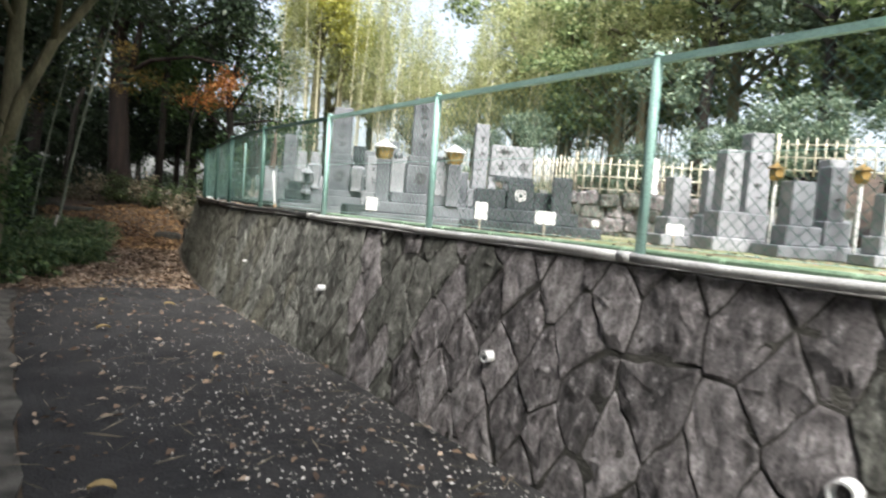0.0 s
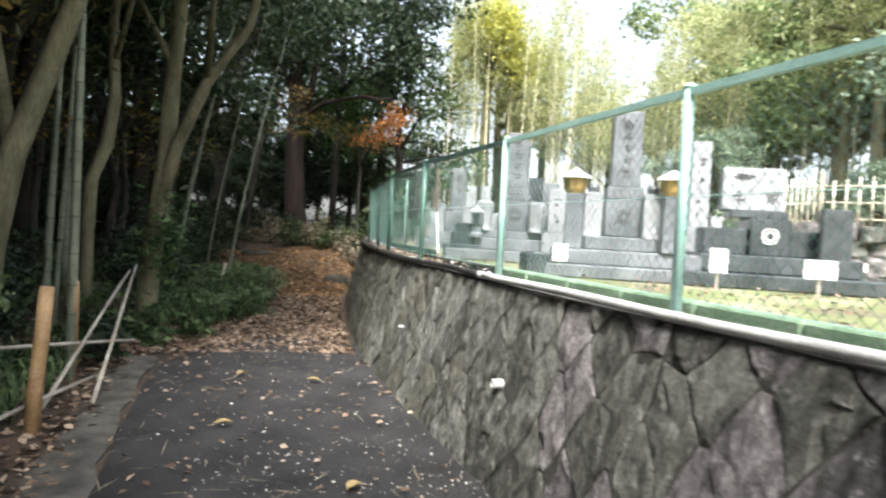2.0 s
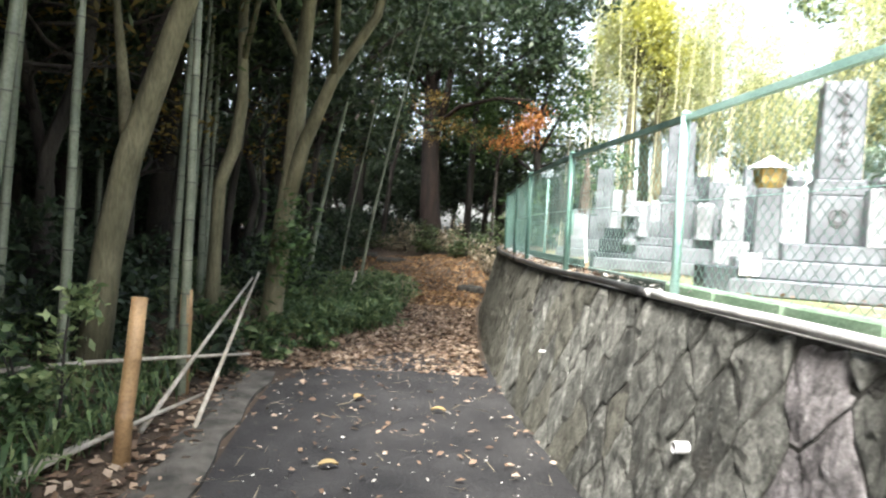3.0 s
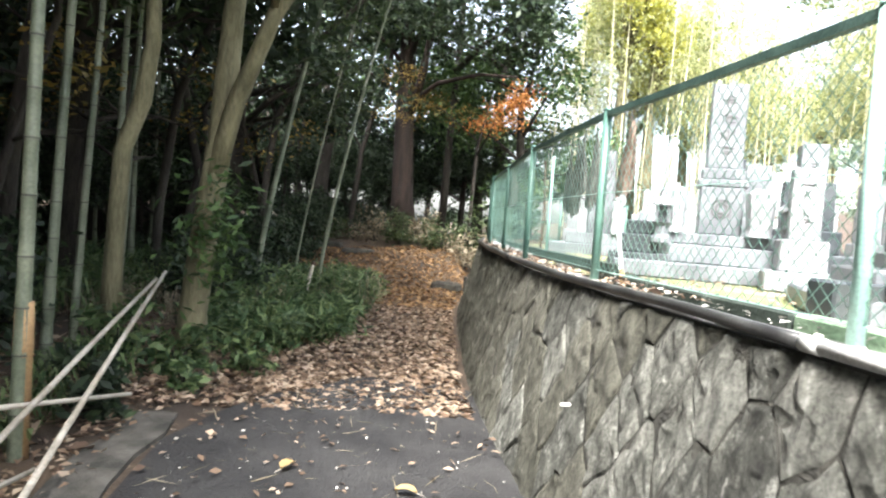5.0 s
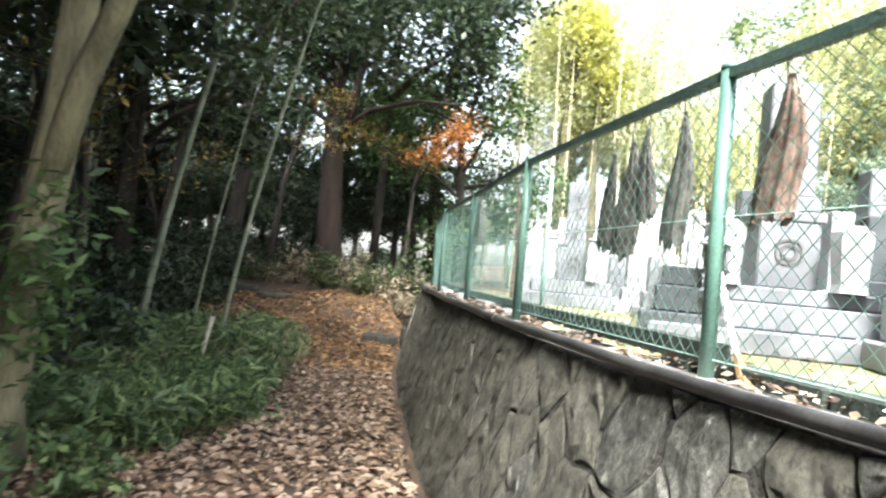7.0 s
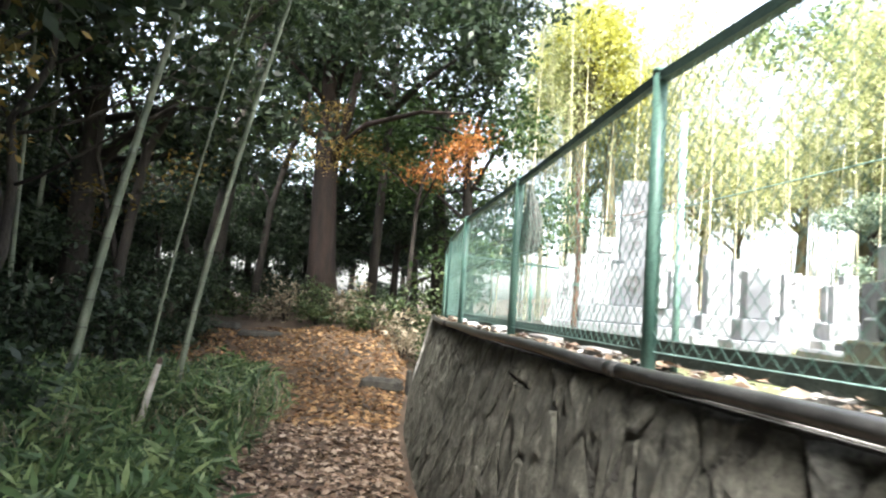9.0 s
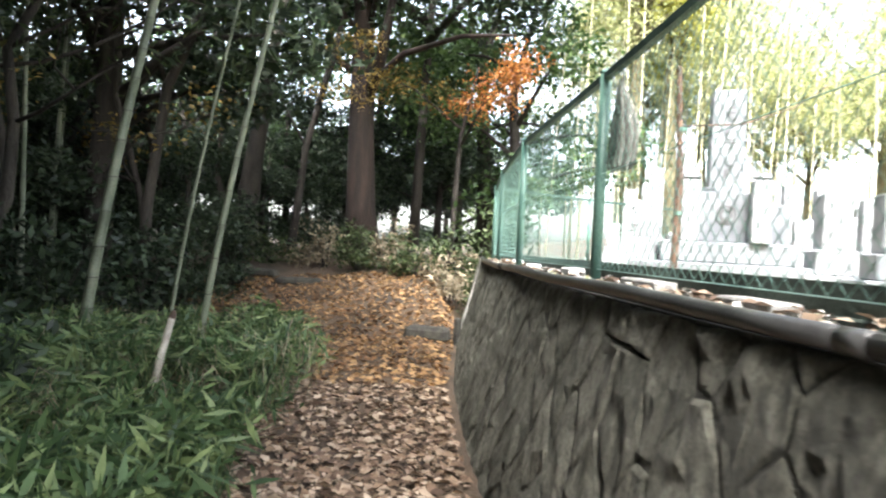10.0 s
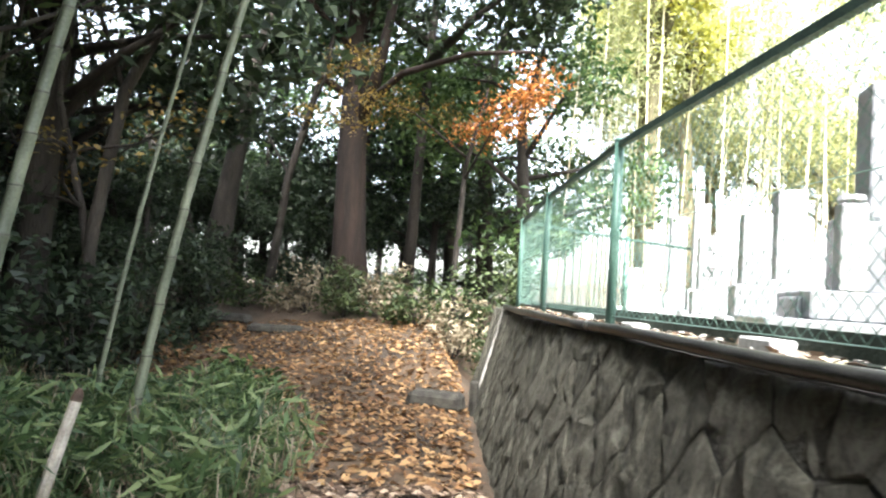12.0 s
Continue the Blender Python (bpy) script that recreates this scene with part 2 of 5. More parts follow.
def part(name, bm, material, parent, label="", smooth=False):
    me = bpy.data.meshes.new(name)
    bm.to_mesh(me)
    bm.free()
    me.materials.append(material)
    if smooth:
        me.polygons.foreach_set("use_smooth", [True] * len(me.polygons))
    ob = new(name, me)
    ob.parent = parent
    if label:
        ob["label"] = label
    return ob


def thing(name, m, label, category, group="", kind=""):
    ob = new(name)
    ob.empty_display_size = 0.1
    ob.matrix_world = m
    return tagged(ob, label, category, group, kind)


def block(w, d, h, x=0, y=0, z=0, bevel=0.008, top=1.0):
    """A box standing on z, its edges bevelled; top < 1 tapers it."""
    bm = bmesh.new()
    bmesh.ops.create_cube(bm, size=1.0)
    for v in bm.verts:
        k = top if v.co.z > 0 else 1.0
        v.co = Vector((x + v.co.x * w * k, y + v.co.y * d * k, z + (v.co.z + 0.5) * h))
    if bevel:
        bmesh.ops.bevel(bm, geom=bm.edges[:], offset=min(bevel, w / 4, d / 4, h / 4), segments=1, affect="EDGES")
    return bm


def turned(profile, sides=12, x=0, y=0, z=0, square=False):
    """A body of revolution from (radius, height) pairs."""
    bm = bmesh.new()
    rings = []
    for r, h in profile:
        ring = []
        for i in range(sides):
            a = 2 * math.pi * (i + (0.5 if square else 0)) / sides
            ring.append(bm.verts.new((x + r * math.cos(a), y + r * math.sin(a), z + h)))
        rings.append(ring)
    for a, b in zip(rings, rings[1:]):
        for i in range(sides):
            j = (i + 1) % sides
            bm.faces.new((a[i], a[j], b[j], b[i]))
    bm.faces.new(rings[-1])
    bm.faces.new(rings[0][::-1])
    return bm


def tube(points, radii, sides=8):
    """Verts and faces of a bent, tapered tube."""
    pts = [Vector(p) for p in points]
    if not isinstance(radii, (list, tuple)):
        radii = [radii] * len(pts)
    verts, faces = [], []
    side = None
    for i, p in enumerate(pts):
        d = (pts[min(i + 1, len(pts) - 1)] - pts[max(i - 1, 0)]).normalized()
        if side is None:
            side = d.cross(Vector((0.31, 0.95, 0.05)) if abs(d.z) > 0.8 else Vector((0, 0, 1))).normalized()
        side = (side - d * side.dot(d)).normalized()
        up = d.cross(side)
        for k in range(sides):
            a = 2 * math.pi * k / sides
            verts.append(p + (side * math.cos(a) + up * math.sin(a)) * radii[i])
    for i in range(len(pts) - 1):
        for k in range(sides):
            l = (k + 1) % sides
            faces.append((i * sides + k, i * sides + l, (i + 1) * sides + l, (i + 1) * sides + k))
    faces.append(tuple(range(sides))[::-1])
    faces.append(tuple(range((len(pts) - 1) * sides, len(pts) * sides)))
    return verts, faces


def join(pieces):
    verts, faces = [], []
    for v, f in pieces:
        o = len(verts)
        verts += v
        faces += [tuple(i + o for i in face) for face in f]
    return verts, faces


def leaf_object(name, centres, length, width, material, parent=None, label="", droop=0.3, seed=1, flat=0.0, spread=(0.65, 1.3)):
    """Many small folded leaves, one island each, round the given centres (N x 3)."""
    rng = np.random.default_rng(seed)
    c = np.asarray(centres, float)
    n = len(c)
    ang = rng.uniform(0, 2 * math.pi, n)
    pitch = rng.normal(-droop, 0.5, n) * (1 - flat)
    u = np.stack([np.cos(ang) * np.cos(pitch), np.sin(ang) * np.cos(pitch), np.sin(pitch)], 1)
    r = rng.normal(0, 1, (n, 3))
    r[:, 2] = r[:, 2] * (1 - flat) + 0.05
    v = np.cross(u, np.stack([r[:, 0] * (1 - flat), r[:, 1] * (1 - flat), np.ones(n)], 1))
    v /= np.linalg.norm(v, axis=1, keepdims=True)
    w = np.cross(v, u)
    size = rng.uniform(*spread, (n, 1))
    L, W = length * size, width * size
    a = c - u * L * 0.5
    b = c + v * W * 0.5 + w * W * 0.18
    t = c + u * L * 0.5
    d = c - v * W * 0.5 + w * W * 0.18
    verts = np.stack([a, b, t, d], 1).reshape(-1, 3)
    me = bpy.data.meshes.new(name)
    me.vertices.add(4 * n)
    me.vertices.foreach_set("co", verts.ravel())
    me.loops.add(4 * n)
    me.loops.foreach_set("vertex_index", np.arange(4 * n))
    me.polygons.add(n)
    me.polygons.foreach_set("loop_start", np.arange(0, 4 * n, 4))
    me.polygons.foreach_set("loop_total", np.full(n, 4))
    me.update(calc_edges=True)
    me.materials.append(material)
    ob = new(name, me)
    if parent:
        ob.parent = parent
    if label:
        ob["label"] = label
    return ob


def clumps(rng, blobs, per_clump, n_clumps, spread):
    """Leaf centres gathered in clumps inside ellipsoids ((x, y, z), (rx, ry, rz))."""
    out = []
    vol = np.array([b[1][0] * b[1][1] * b[1][2] for b in blobs]) ** 0.7
    for b in rng.choice(len(blobs), n_clumps, p=vol / vol.sum()):
        (x, y, z), (rx, ry, rz) = blobs[b]
        d = rng.normal(0, 1, 3)
        d /= np.linalg.norm(d)
        k = rng.uniform(0.35, 1.08) ** 0.6
        c = np.array((x + d[0] * rx * k, y + d[1] * ry * k, z + d[2] * rz * k))
        s = spread * rng.uniform(0.6, 1.4)
        out.append(c + rng.normal(0, 1, (per_clump, 3)) * (s, s, s * 0.55))
    return np.concatenate(out)


# ---- the plan: the fence line, s metres along it, off metres into the burial ground ----
POSTS = [(1.58, 2.39), (0.44, 4.0), (-0.685, 5.656), (-1.815, 7.306), (-2.81, 9.043), (-3.665, 10.845), (-4.55, 12.674), (-5.29, 14.53), (-5.95, 16.4)]
LINE = [(1.58 + 0.578 * 24, 2.39 - 0.816 * 24)] + POSTS + [(-5.95 - 0.36 * 20, 16.4 + 0.93 * 20)]
LX, LY = np.array([p[0] for p in LINE]), np.array([p[1] for p in LINE])
LS = np.concatenate([[0], np.cumsum(np.hypot(np.diff(LX), np.diff(LY)))]) - 24.0
S_END = 16.05


def along(s):
    q = np.linspace(-0.9, 0.9, 7)
    return float(np.mean(np.interp(s + q, LS, LX))), float(np.mean(np.interp(s + q, LS, LY)))


def P(s, off=0.0, z=0.0):
    x, y = along(s)
    x2, y2 = along(s + 0.3)
    d = math.hypot(x2 - x, y2 - y)
    tx, ty = (x2 - x) / d, (y2 - y) / d
    return Vector((x + ty * off, y - tx * off, z))


def plan_of(x, y):
    """s and off of points of the plan (arrays)."""
    best = np.full(x.shape, 1e9)
    bs, bo = np.zeros(x.shape), np.zeros(x.shape)
    for i in range(len(LX) - 1):
        ax, ay, bx, by = LX[i], LY[i], LX[i + 1], LY[i + 1]
        ln = math.hypot(bx - ax, by - ay)
        tx, ty = (bx - ax) / ln, (by - ay) / ln
        k = (x - ax) * tx + (y - ay) * ty
        lo = -1e9 if i == 0 else 0
        hi = 1e9 if i == len(LX) - 2 else ln
        kc = np.clip(k, lo, hi)
        d = np.hypot(x - ax - kc * tx, y - ay - kc * ty)
        near = d < best
        best = np.where(near, d, best)
        bs = np.where(near, LS[i] + kc, bs)
        bo = np.where(near, (x - ax) * ty - (y - ay) * tx, bo)
    return bs, bo


def step(a, b, v):
    t = np.clip((v - a) / (b - a), 0, 1)
    return t * t * (3 - 2 * t)


def ground_z(x, y):
    x, y = np.asarray(x, float), np.asarray(y, float)
    s, off = plan_of(x, y)
    z = 0.95 * step(15.0, 20.5, y) * step(-0.3, -1.0, off) + 0.14 * step(2.9, 6.0, -off)
    z = np.maximum(z, 1.18 * step(0.02, 0.27, off) * step(S_END + 0.1, S_END + 0.8, s))
    back = step(13.0, 14.5, off)
    z = z * (1 - back) + back * (1.5 + 5.0 * step(17, 45, off))
    lumps = 0.05 * np.sin(x * 2.3 + 0.7 * y) * np.sin(y * 1.9 - x * 0.6) + 0.03 * np.sin(x * 5.1 + y * 4.3)
    return z + lumps * step(3.0, 4.2, -off) + 0.4 * lumps * step(8.5, 9.5, s) * step(-0.5, -1.0, off)


def gz(x, y):
    return float(ground_z(np.array([x]), np.array([y]))[0])


# ---- ground, road, terrace ----
def axis(lo, hi, far, fine):
    near = np.arange(lo, hi + fine / 2, fine)
    reach = np.geomspace(1, far, 22)
    return np.concatenate([lo - reach[::-1], near, hi + reach])


gx, gy = axis(-16, 8, 900, 0.25), axis(-6, 26, 900, 0.25)
XX, YY = np.meshgrid(gx, gy)
ZZ = ground_z(XX, YY)
nx, ny = len(gx), len(gy)
idx = np.arange(nx * ny).reshape(ny, nx)
quads = np.stack([idx[:-1, :-1], idx[:-1, 1:], idx[1:, 1:], idx[1:, :-1]], -1).reshape(-1, 4)
ground = obj("ground", np.stack([XX, YY, ZZ], -1).reshape(-1, 3).tolist(), quads.tolist(), M_SOIL, smooth=True)
tagged(ground, "dark leaf-strewn forest soil rising behind the path", "ground", kind="structure")


def ribbon(name, rows, material, thick=0.0):
    """A sheet through rows of points of equal length; thick closes its sides downwards."""
    w = len(rows[0])
    verts = [v for r in rows for v in r]
    faces = [(i * w + j, i * w + j + 1, (i + 1) * w + j + 1, (i + 1) * w + j) for i in range(len(rows) - 1) for j in range(w - 1)]
    if thick:
        o = len(verts)
        verts = verts + [Vector(v) - Vector((0, 0, thick)) for v in verts]
        rim = [j for j in range(w)] + [i * w + w - 1 for i in range(1, len(rows))] + [(len(rows) - 1) * w + j for j in range(w - 2, -1, -1)] + [i * w for i in range(len(rows) - 2, 0, -1)]
        for a, b in zip(rim, rim[1:] + rim[:1]):
            faces.append((b, a, a + o, b + o))
    return obj(name, verts, faces, material, smooth=False)


def road_end(f):
    """Where the asphalt ends, for f from the wall (0) to the far edge (1)."""
    return 8.05 - 1.4 * (f - 0.28) ** 2 * 2.2 + 0.1 * math.sin(f * 17)


rows = []
for i in range(41):
    row = []
    for j in range(13):
        f = j / 12
        s = -8 + (road_end(f) + 8) * i / 40
        row.append(P(s, -0.43 - 2.15 * f, 0.012 + 0.02 * math.sin(math.pi * f)))
    rows.append(row)
road = ribbon("road", rows, M_ASPHALT, 0.05)
tagged(road, "old dark asphalt lane strewn with leaf bits", "road", kind="structure")
rows = [[P(-8 + 14.8 * i / 40, -2.60 - 0.36 * j / 3 + 0.03 * math.sin(i * 2.3 + j * 4.1) + 0.02 * math.sin(i * 5.9 + j), 0.02 + 0.018 * math.sin(j * 1.1 + 0.4) + 0.006 * math.sin(i * 1.7)) for j in range(4)] for i in range(41)]
edge = ribbon("road_edge", rows, M_STRIP, 0.06)
tagged(edge, "worn concrete edging beside the asphalt lane", "road edge", kind="structure")

offs = [-0.02, 0.2, 0.5, 1, 1.5, 2, 3, 4, 5, 6.5, 8, 10, 12, 14]
rows = [[P(s, o, 1.17 + 0.012 * math.sin(3 * s + 2 * o)) for o in offs] for s in np.linspace(-14, S_END + 0.35, 70)]
terrace = ribbon("burial_terrace", rows, M_TERRACE, 0.3)
tagged(terrace, "raised earth terrace of the burial ground, mossy", "terrace", kind="structure")

# ---- stone retaining wall ----
H_WALL = 1.20


def wall_point(s, h, d=0.0):
    return P(s, -(0.13 + 0.29 * (1 - h / H_WALL)) - d, h)


rows = [[wall_point(s, h, -0.001) for h in (-0.2, 0.3, 0.75, H_WALL - 0.01)] + [P(s, 0.25, H_WALL - 0.01), P(s, 0.25, -0.2)] for s in np.linspace(-8, S_END, 60)]
wall = ribbon("wall_stone", rows, M_JOINT)
cap = [r for r in (rows[0], rows[-1])]
for r in cap:
    obj("wall_end", r, [tuple(range(len(r)))], M_JOINT, wall)
tagged(wall, "battered retaining wall of rough dark fitted stones", "retaining wall", kind="structure")


def clip(poly, nx_, ny_, c):
    out = []
    for (ax, ay), (bx, by) in zip(poly, poly[1:] + poly[:1]):
        da, db = ax * nx_ + ay * ny_ - c, bx * nx_ + by * ny_ - c
        if da <= 0:
            out.append((ax, ay))
        if (da < 0 < db) or (db < 0 < da):
            k = da / (da - db)
            out.append((ax + (bx - ax) * k, ay + (by - ay) * k))
    return out


def stones():
    """Fitted stones in leaning courses: cells round jittered diamond-wise seeds."""
    rng = random.Random(5)
    seeds, K = [], 0.68          # heights are squeezed by K while the cells are cut, so that they stand tall
    for r in range(-1, 7):
        for c in range(-24, 50):
            s = (c + 0.5 * (r % 2)) * 0.36 + rng.uniform(-0.055, 0.055)
            h = 0.02 + r * 0.255 + rng.uniform(-0.055, 0.055)
            if -9 < s < S_END + 0.4 and rng.random() > 0.05:
                seeds.append((s, h * K))
    count, rest = 0, []
    low, high = -0.1 * K, (H_WALL - 0.012) * K
    for s, h in seeds:
        if not -7.6 < s < S_END:
            continue
        poly = [(s - 0.45, max(low, h - 0.45)), (s + 0.45, max(low, h - 0.45)), (s + 0.45, min(high, h + 0.45)), (s - 0.45, min(high, h + 0.45))]
        poly = clip(poly, 1, 0, S_END - 0.02)
        for a, b in seeds:
            if (a, b) != (s, h) and abs(a - s) < 1.0 and abs(b - h) < 1.0:
                dx, dy = a - s, b - h
                poly = clip(poly, dx, dy, (dx * (a + s) + dy * (b + h)) / 2)
        poly = [(x, y / K) for x, y in poly]
        # short edges are dropped
        poly = [p for i, p in enumerate(poly) if math.dist(p, poly[i - 1]) > 0.03]
        if len(poly) < 3:
            continue
        cx, cy = sum(p[0] for p in poly) / len(poly), sum(p[1] for p in poly) / len(poly)
        gap, proud, tilt = rng.uniform(0.003, 0.007), rng.uniform(0.004, 0.013), (rng.uniform(-0.03, 0.03), rng.uniform(-0.04, 0.02))
        # edges are cut into short lengths that wander together with the neighbour's edge
        ring = []
        for a, b in zip(poly, poly[1:] + poly[:1]):
            cuts = max(1, round(math.dist(a, b) / 0.085))
            for q in range(cuts):
                k = q / cuts
                x, y = a[0] + (b[0] - a[0]) * k, a[1] + (b[1] - a[1]) * k
                w = noise.noise_vector(Vector((x * 8, y * 8, 3.1)))
                ring.append((x + 0.022 * w.x, min(H_WALL - 0.012, y + 0.022 * w.y)))
        n = len(ring)
        size = max(math.dist(p, (cx, cy)) for p in ring)
        def rough(x, y):
            return 0.020 * noise.noise(Vector((x * 9, y * 9, cx * 7))) + 0.012 * noise.noise(Vector((x * 24, y * 24, cy * 5)))
        verts = []
        for k, d0 in ((1 - gap / size, -0.03), (1 - (gap + 0.005) / size, proud * 0.35), (1 - (gap + 0.022) / size, proud), (0.66, proud + 0.003), (0.33, proud + 0.005)):
            for x, y in ring:
                px, py = cx + (x - cx) * k, cy + (y - cy) * k
                verts.append(wall_point(px, py, d0 if d0 < 0 else d0 + rough(px, py) * (0.4 if k > 0.95 else 1.0) + tilt[0] * (px - cx) + tilt[1] * (py - cy)))
        verts.append(wall_point(cx, cy, proud + 0.005 + rough(cx, cy)))
        faces = []
        for lv in range(4):
            for i in range(n):
                j = (i + 1) % n
                faces.append((lv * n + i, lv * n + j, (lv + 1) * n + j, (lv + 1) * n + i))
        for i in range(n):
            faces.append((4 * n + i, 4 * n + (i + 1) % n, 5 * n))
        faces = [f[::-1] for f in faces]
        base = Vector(verts[-1])
        if s < -1.2:
            rest.append(([Vector(v) for v in verts], faces))
            continue
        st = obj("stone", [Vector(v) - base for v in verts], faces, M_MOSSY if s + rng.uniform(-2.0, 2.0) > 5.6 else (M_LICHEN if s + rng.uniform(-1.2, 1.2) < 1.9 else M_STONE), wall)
        st.location = base
        count += 1
    tagged(obj("stones_behind", *join(rest), M_STONE, wall), kind="stuff")
    return count


stones()

# concrete coping with a thin lip, and the conduit that lies along its edge
prof = [(-0.115, 1.16), (-0.115, 1.198), (-0.105, 1.206), (0.06, 1.21), (0.075, 1.19), (0.075, 1.14)]
# split at s 7.2; the far length is darker
for a, b, material, label in ((-8, 7.2, M_COPING, "weathered pale concrete coping along the top of the wall"), (7.2, S_END + 0.05, M_COPING_DARK, "dark concrete coping along the top of the wall")):
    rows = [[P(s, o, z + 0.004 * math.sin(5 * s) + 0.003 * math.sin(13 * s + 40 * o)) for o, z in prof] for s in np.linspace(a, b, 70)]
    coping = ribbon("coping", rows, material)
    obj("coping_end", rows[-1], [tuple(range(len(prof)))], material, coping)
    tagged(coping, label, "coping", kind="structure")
conduit = thing("conduit_pipe", Matrix(), "pale grey plastic conduit lying along the wall coping", "pipe")
for k in range(6):
    a, b = -8 + k * 4.0, min(-8 + (k + 1) * 4.0, S_END)
    ss = np.linspace(a, b, 14)
    # lengths from s 4 on are darker: shade put into the pipe's colour
    obj("pipe_length", *tube([P(s, -0.148 + 0.010 * math.sin(1.7 * s), 1.224 + 0.005 * math.sin(2.9 * s)) for s in ss], 0.026 if k > 3 else 0.024, 10), M_PIPE_SHADE if k > 2 else M_PIPE, conduit, "dark weathered conduit length" if k > 2 else "", smooth=True)
    obj("pipe_coupling", *tube([P(b - 0.07, -0.148 + 0.010 * math.sin(1.7 * b), 1.224 + 0.005 * math.sin(2.9 * b)), P(b + 0.01, -0.148 + 0.010 * math.sin(1.7 * b), 1.224 + 0.005 * math.sin(2.9 * b))], 0.027, 10), M_PIPE_SHADE if k > 2 else M_PIPE, conduit, smooth=True)

# ---- chain-link fence ----
fence = thing("chain_link_fence", Matrix(), "green chain-link fence with square posts on the coping", "fence")


def beam(a, b, w, h):
    """A square bar from a to b, w wide and h deep."""
    d = (b - a).normalized()
    side = d.cross(Vector((0, 0, 1)) if abs(d.z) < 0.9 else Vector((0.8, 0.6, 0))).normalized()
    up = side.cross(d)
    v = [p + side * sx * w / 2 + up * sz * h / 2 for p in (a, b) for sx, sz in ((-1, -1), (1, -1), (1, 1), (-1, 1))]
    return v, [(3, 2, 1, 0), (4, 5, 6, 7), (0, 1, 5, 4), (1, 2, 6, 5), (2, 3, 7, 6), (3, 0, 4, 7)]


post_xy = [(1.58 + 1.156 * k, 2.39 - 1.632 * k) for k in (4, 3, 2, 1)] + POSTS + [(-4.9, 18.0), (-3.7, 19.6)]
tops = []
for x, y in post_xy:
    v, f = tube([(x, y, 1.16), (x, y, 2.235)], 0.026, 10)
    # posts beyond y 7 take a darker green: shade put into the colour
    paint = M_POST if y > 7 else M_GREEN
    post = obj("post", v, f, paint, fence, "green post darkened for the shade" if y > 7 else "", smooth=True)
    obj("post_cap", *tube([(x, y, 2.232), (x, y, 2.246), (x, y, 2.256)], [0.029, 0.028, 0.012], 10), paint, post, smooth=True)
    obj("base_collar", *tube([(x, y, 1.205), (x, y, 1.225)], [0.036, 0.031], 10), M_COPING, post, "grey mortar collar")
    tops.append(Vector((x, y, 2.215)))
for i, (a, b) in enumerate(zip(tops, tops[1:])):
    # rails past y 5 carry the canopy's shade in their colour
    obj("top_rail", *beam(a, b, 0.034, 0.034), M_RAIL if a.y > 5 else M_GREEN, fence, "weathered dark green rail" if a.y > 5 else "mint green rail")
    low = Vector((0, 0, 0.93))
    d = b - a
    length = d.length
    u = d.normalized()
    h = 0.93
    pitch = 0.066
    wires = []
    n = int((length + h) / pitch)
    for sign in (1, -1):
        for k in range(n):
            t0 = k * pitch - (h if sign > 0 else 0)
            ta, tb = t0, t0 + sign * h if sign > 0 else t0 - h
            za, zb = 0.0, h
            lo, hi = min(ta, tb), max(ta, tb)
            if hi <= 0 or lo >= length:
                continue
            def zat(t):
                return (t - ta) / (tb - ta) * h
            l2, h2 = max(lo, 0), min(hi, length)
            p = a - low + u * l2 + Vector((0, 0, zat(l2)))
            q = a - low + u * h2 + Vector((0, 0, zat(h2)))
            wires.append(tube([p, q], 0.0019, 3))
    v, f = join(wires)
    obj("wire_mesh", v, f, M_WIRE, fence)
    for dz in (0.0, 0.46):
        obj("tension_wire", *tube([a - low + Vector((0, 0, dz)), b - low + Vector((0, 0, dz))], 0.002, 4), M_GREEN, fence)

# dark green beam that lies on the kerb blocks further along, and a thin brace behind a post
bb = thing("kerb_beam", Matrix(), "dark green painted beam lying on low blocks behind the fence", "beam")
for k in range(5):
    a, b = P(6.2 + k * 1.95, 0.2, 1.272), P(6.2 + (k + 1) * 1.95 - 0.012, 0.2, 1.272)
    obj("beam_length", *beam(a, b, 0.085, 0.085), M_KERB, bb)
    for u in (0.12, 0.62):
        p = a.lerp(b, u)
        part("support_block", block(0.2, 0.11, 0.058, bevel=0.006), M_KERB if u < 0.5 else M_COPING, bb, "low concrete support block").matrix_basis = pose(p.x, p.y, 1.172, 0, 0, math.degrees(math.atan2(b.y - a.y, b.x - a.x)))
obj("brace_post", *tube([(-2.72, 9.40, 1.17), (-2.72, 9.40, 2.2)], 0.014, 8), M_GREEN, fence, "thin pale green brace", smooth=True)
cable = thing("sagging_wire", Matrix(), "thin brown wire strung from the rusty stake to the tomb", "wire")
obj("wire", *tube([(-3.33, 11.25, 2.05), (-3.0, 12.1, 2.22), (-2.64, 12.97, 2.5), (-2.3, 13.7, 2.85)], 0.005, 5), M_RUST, cable)
# green kerb blocks behind the fence
first, far_kerb = None, None
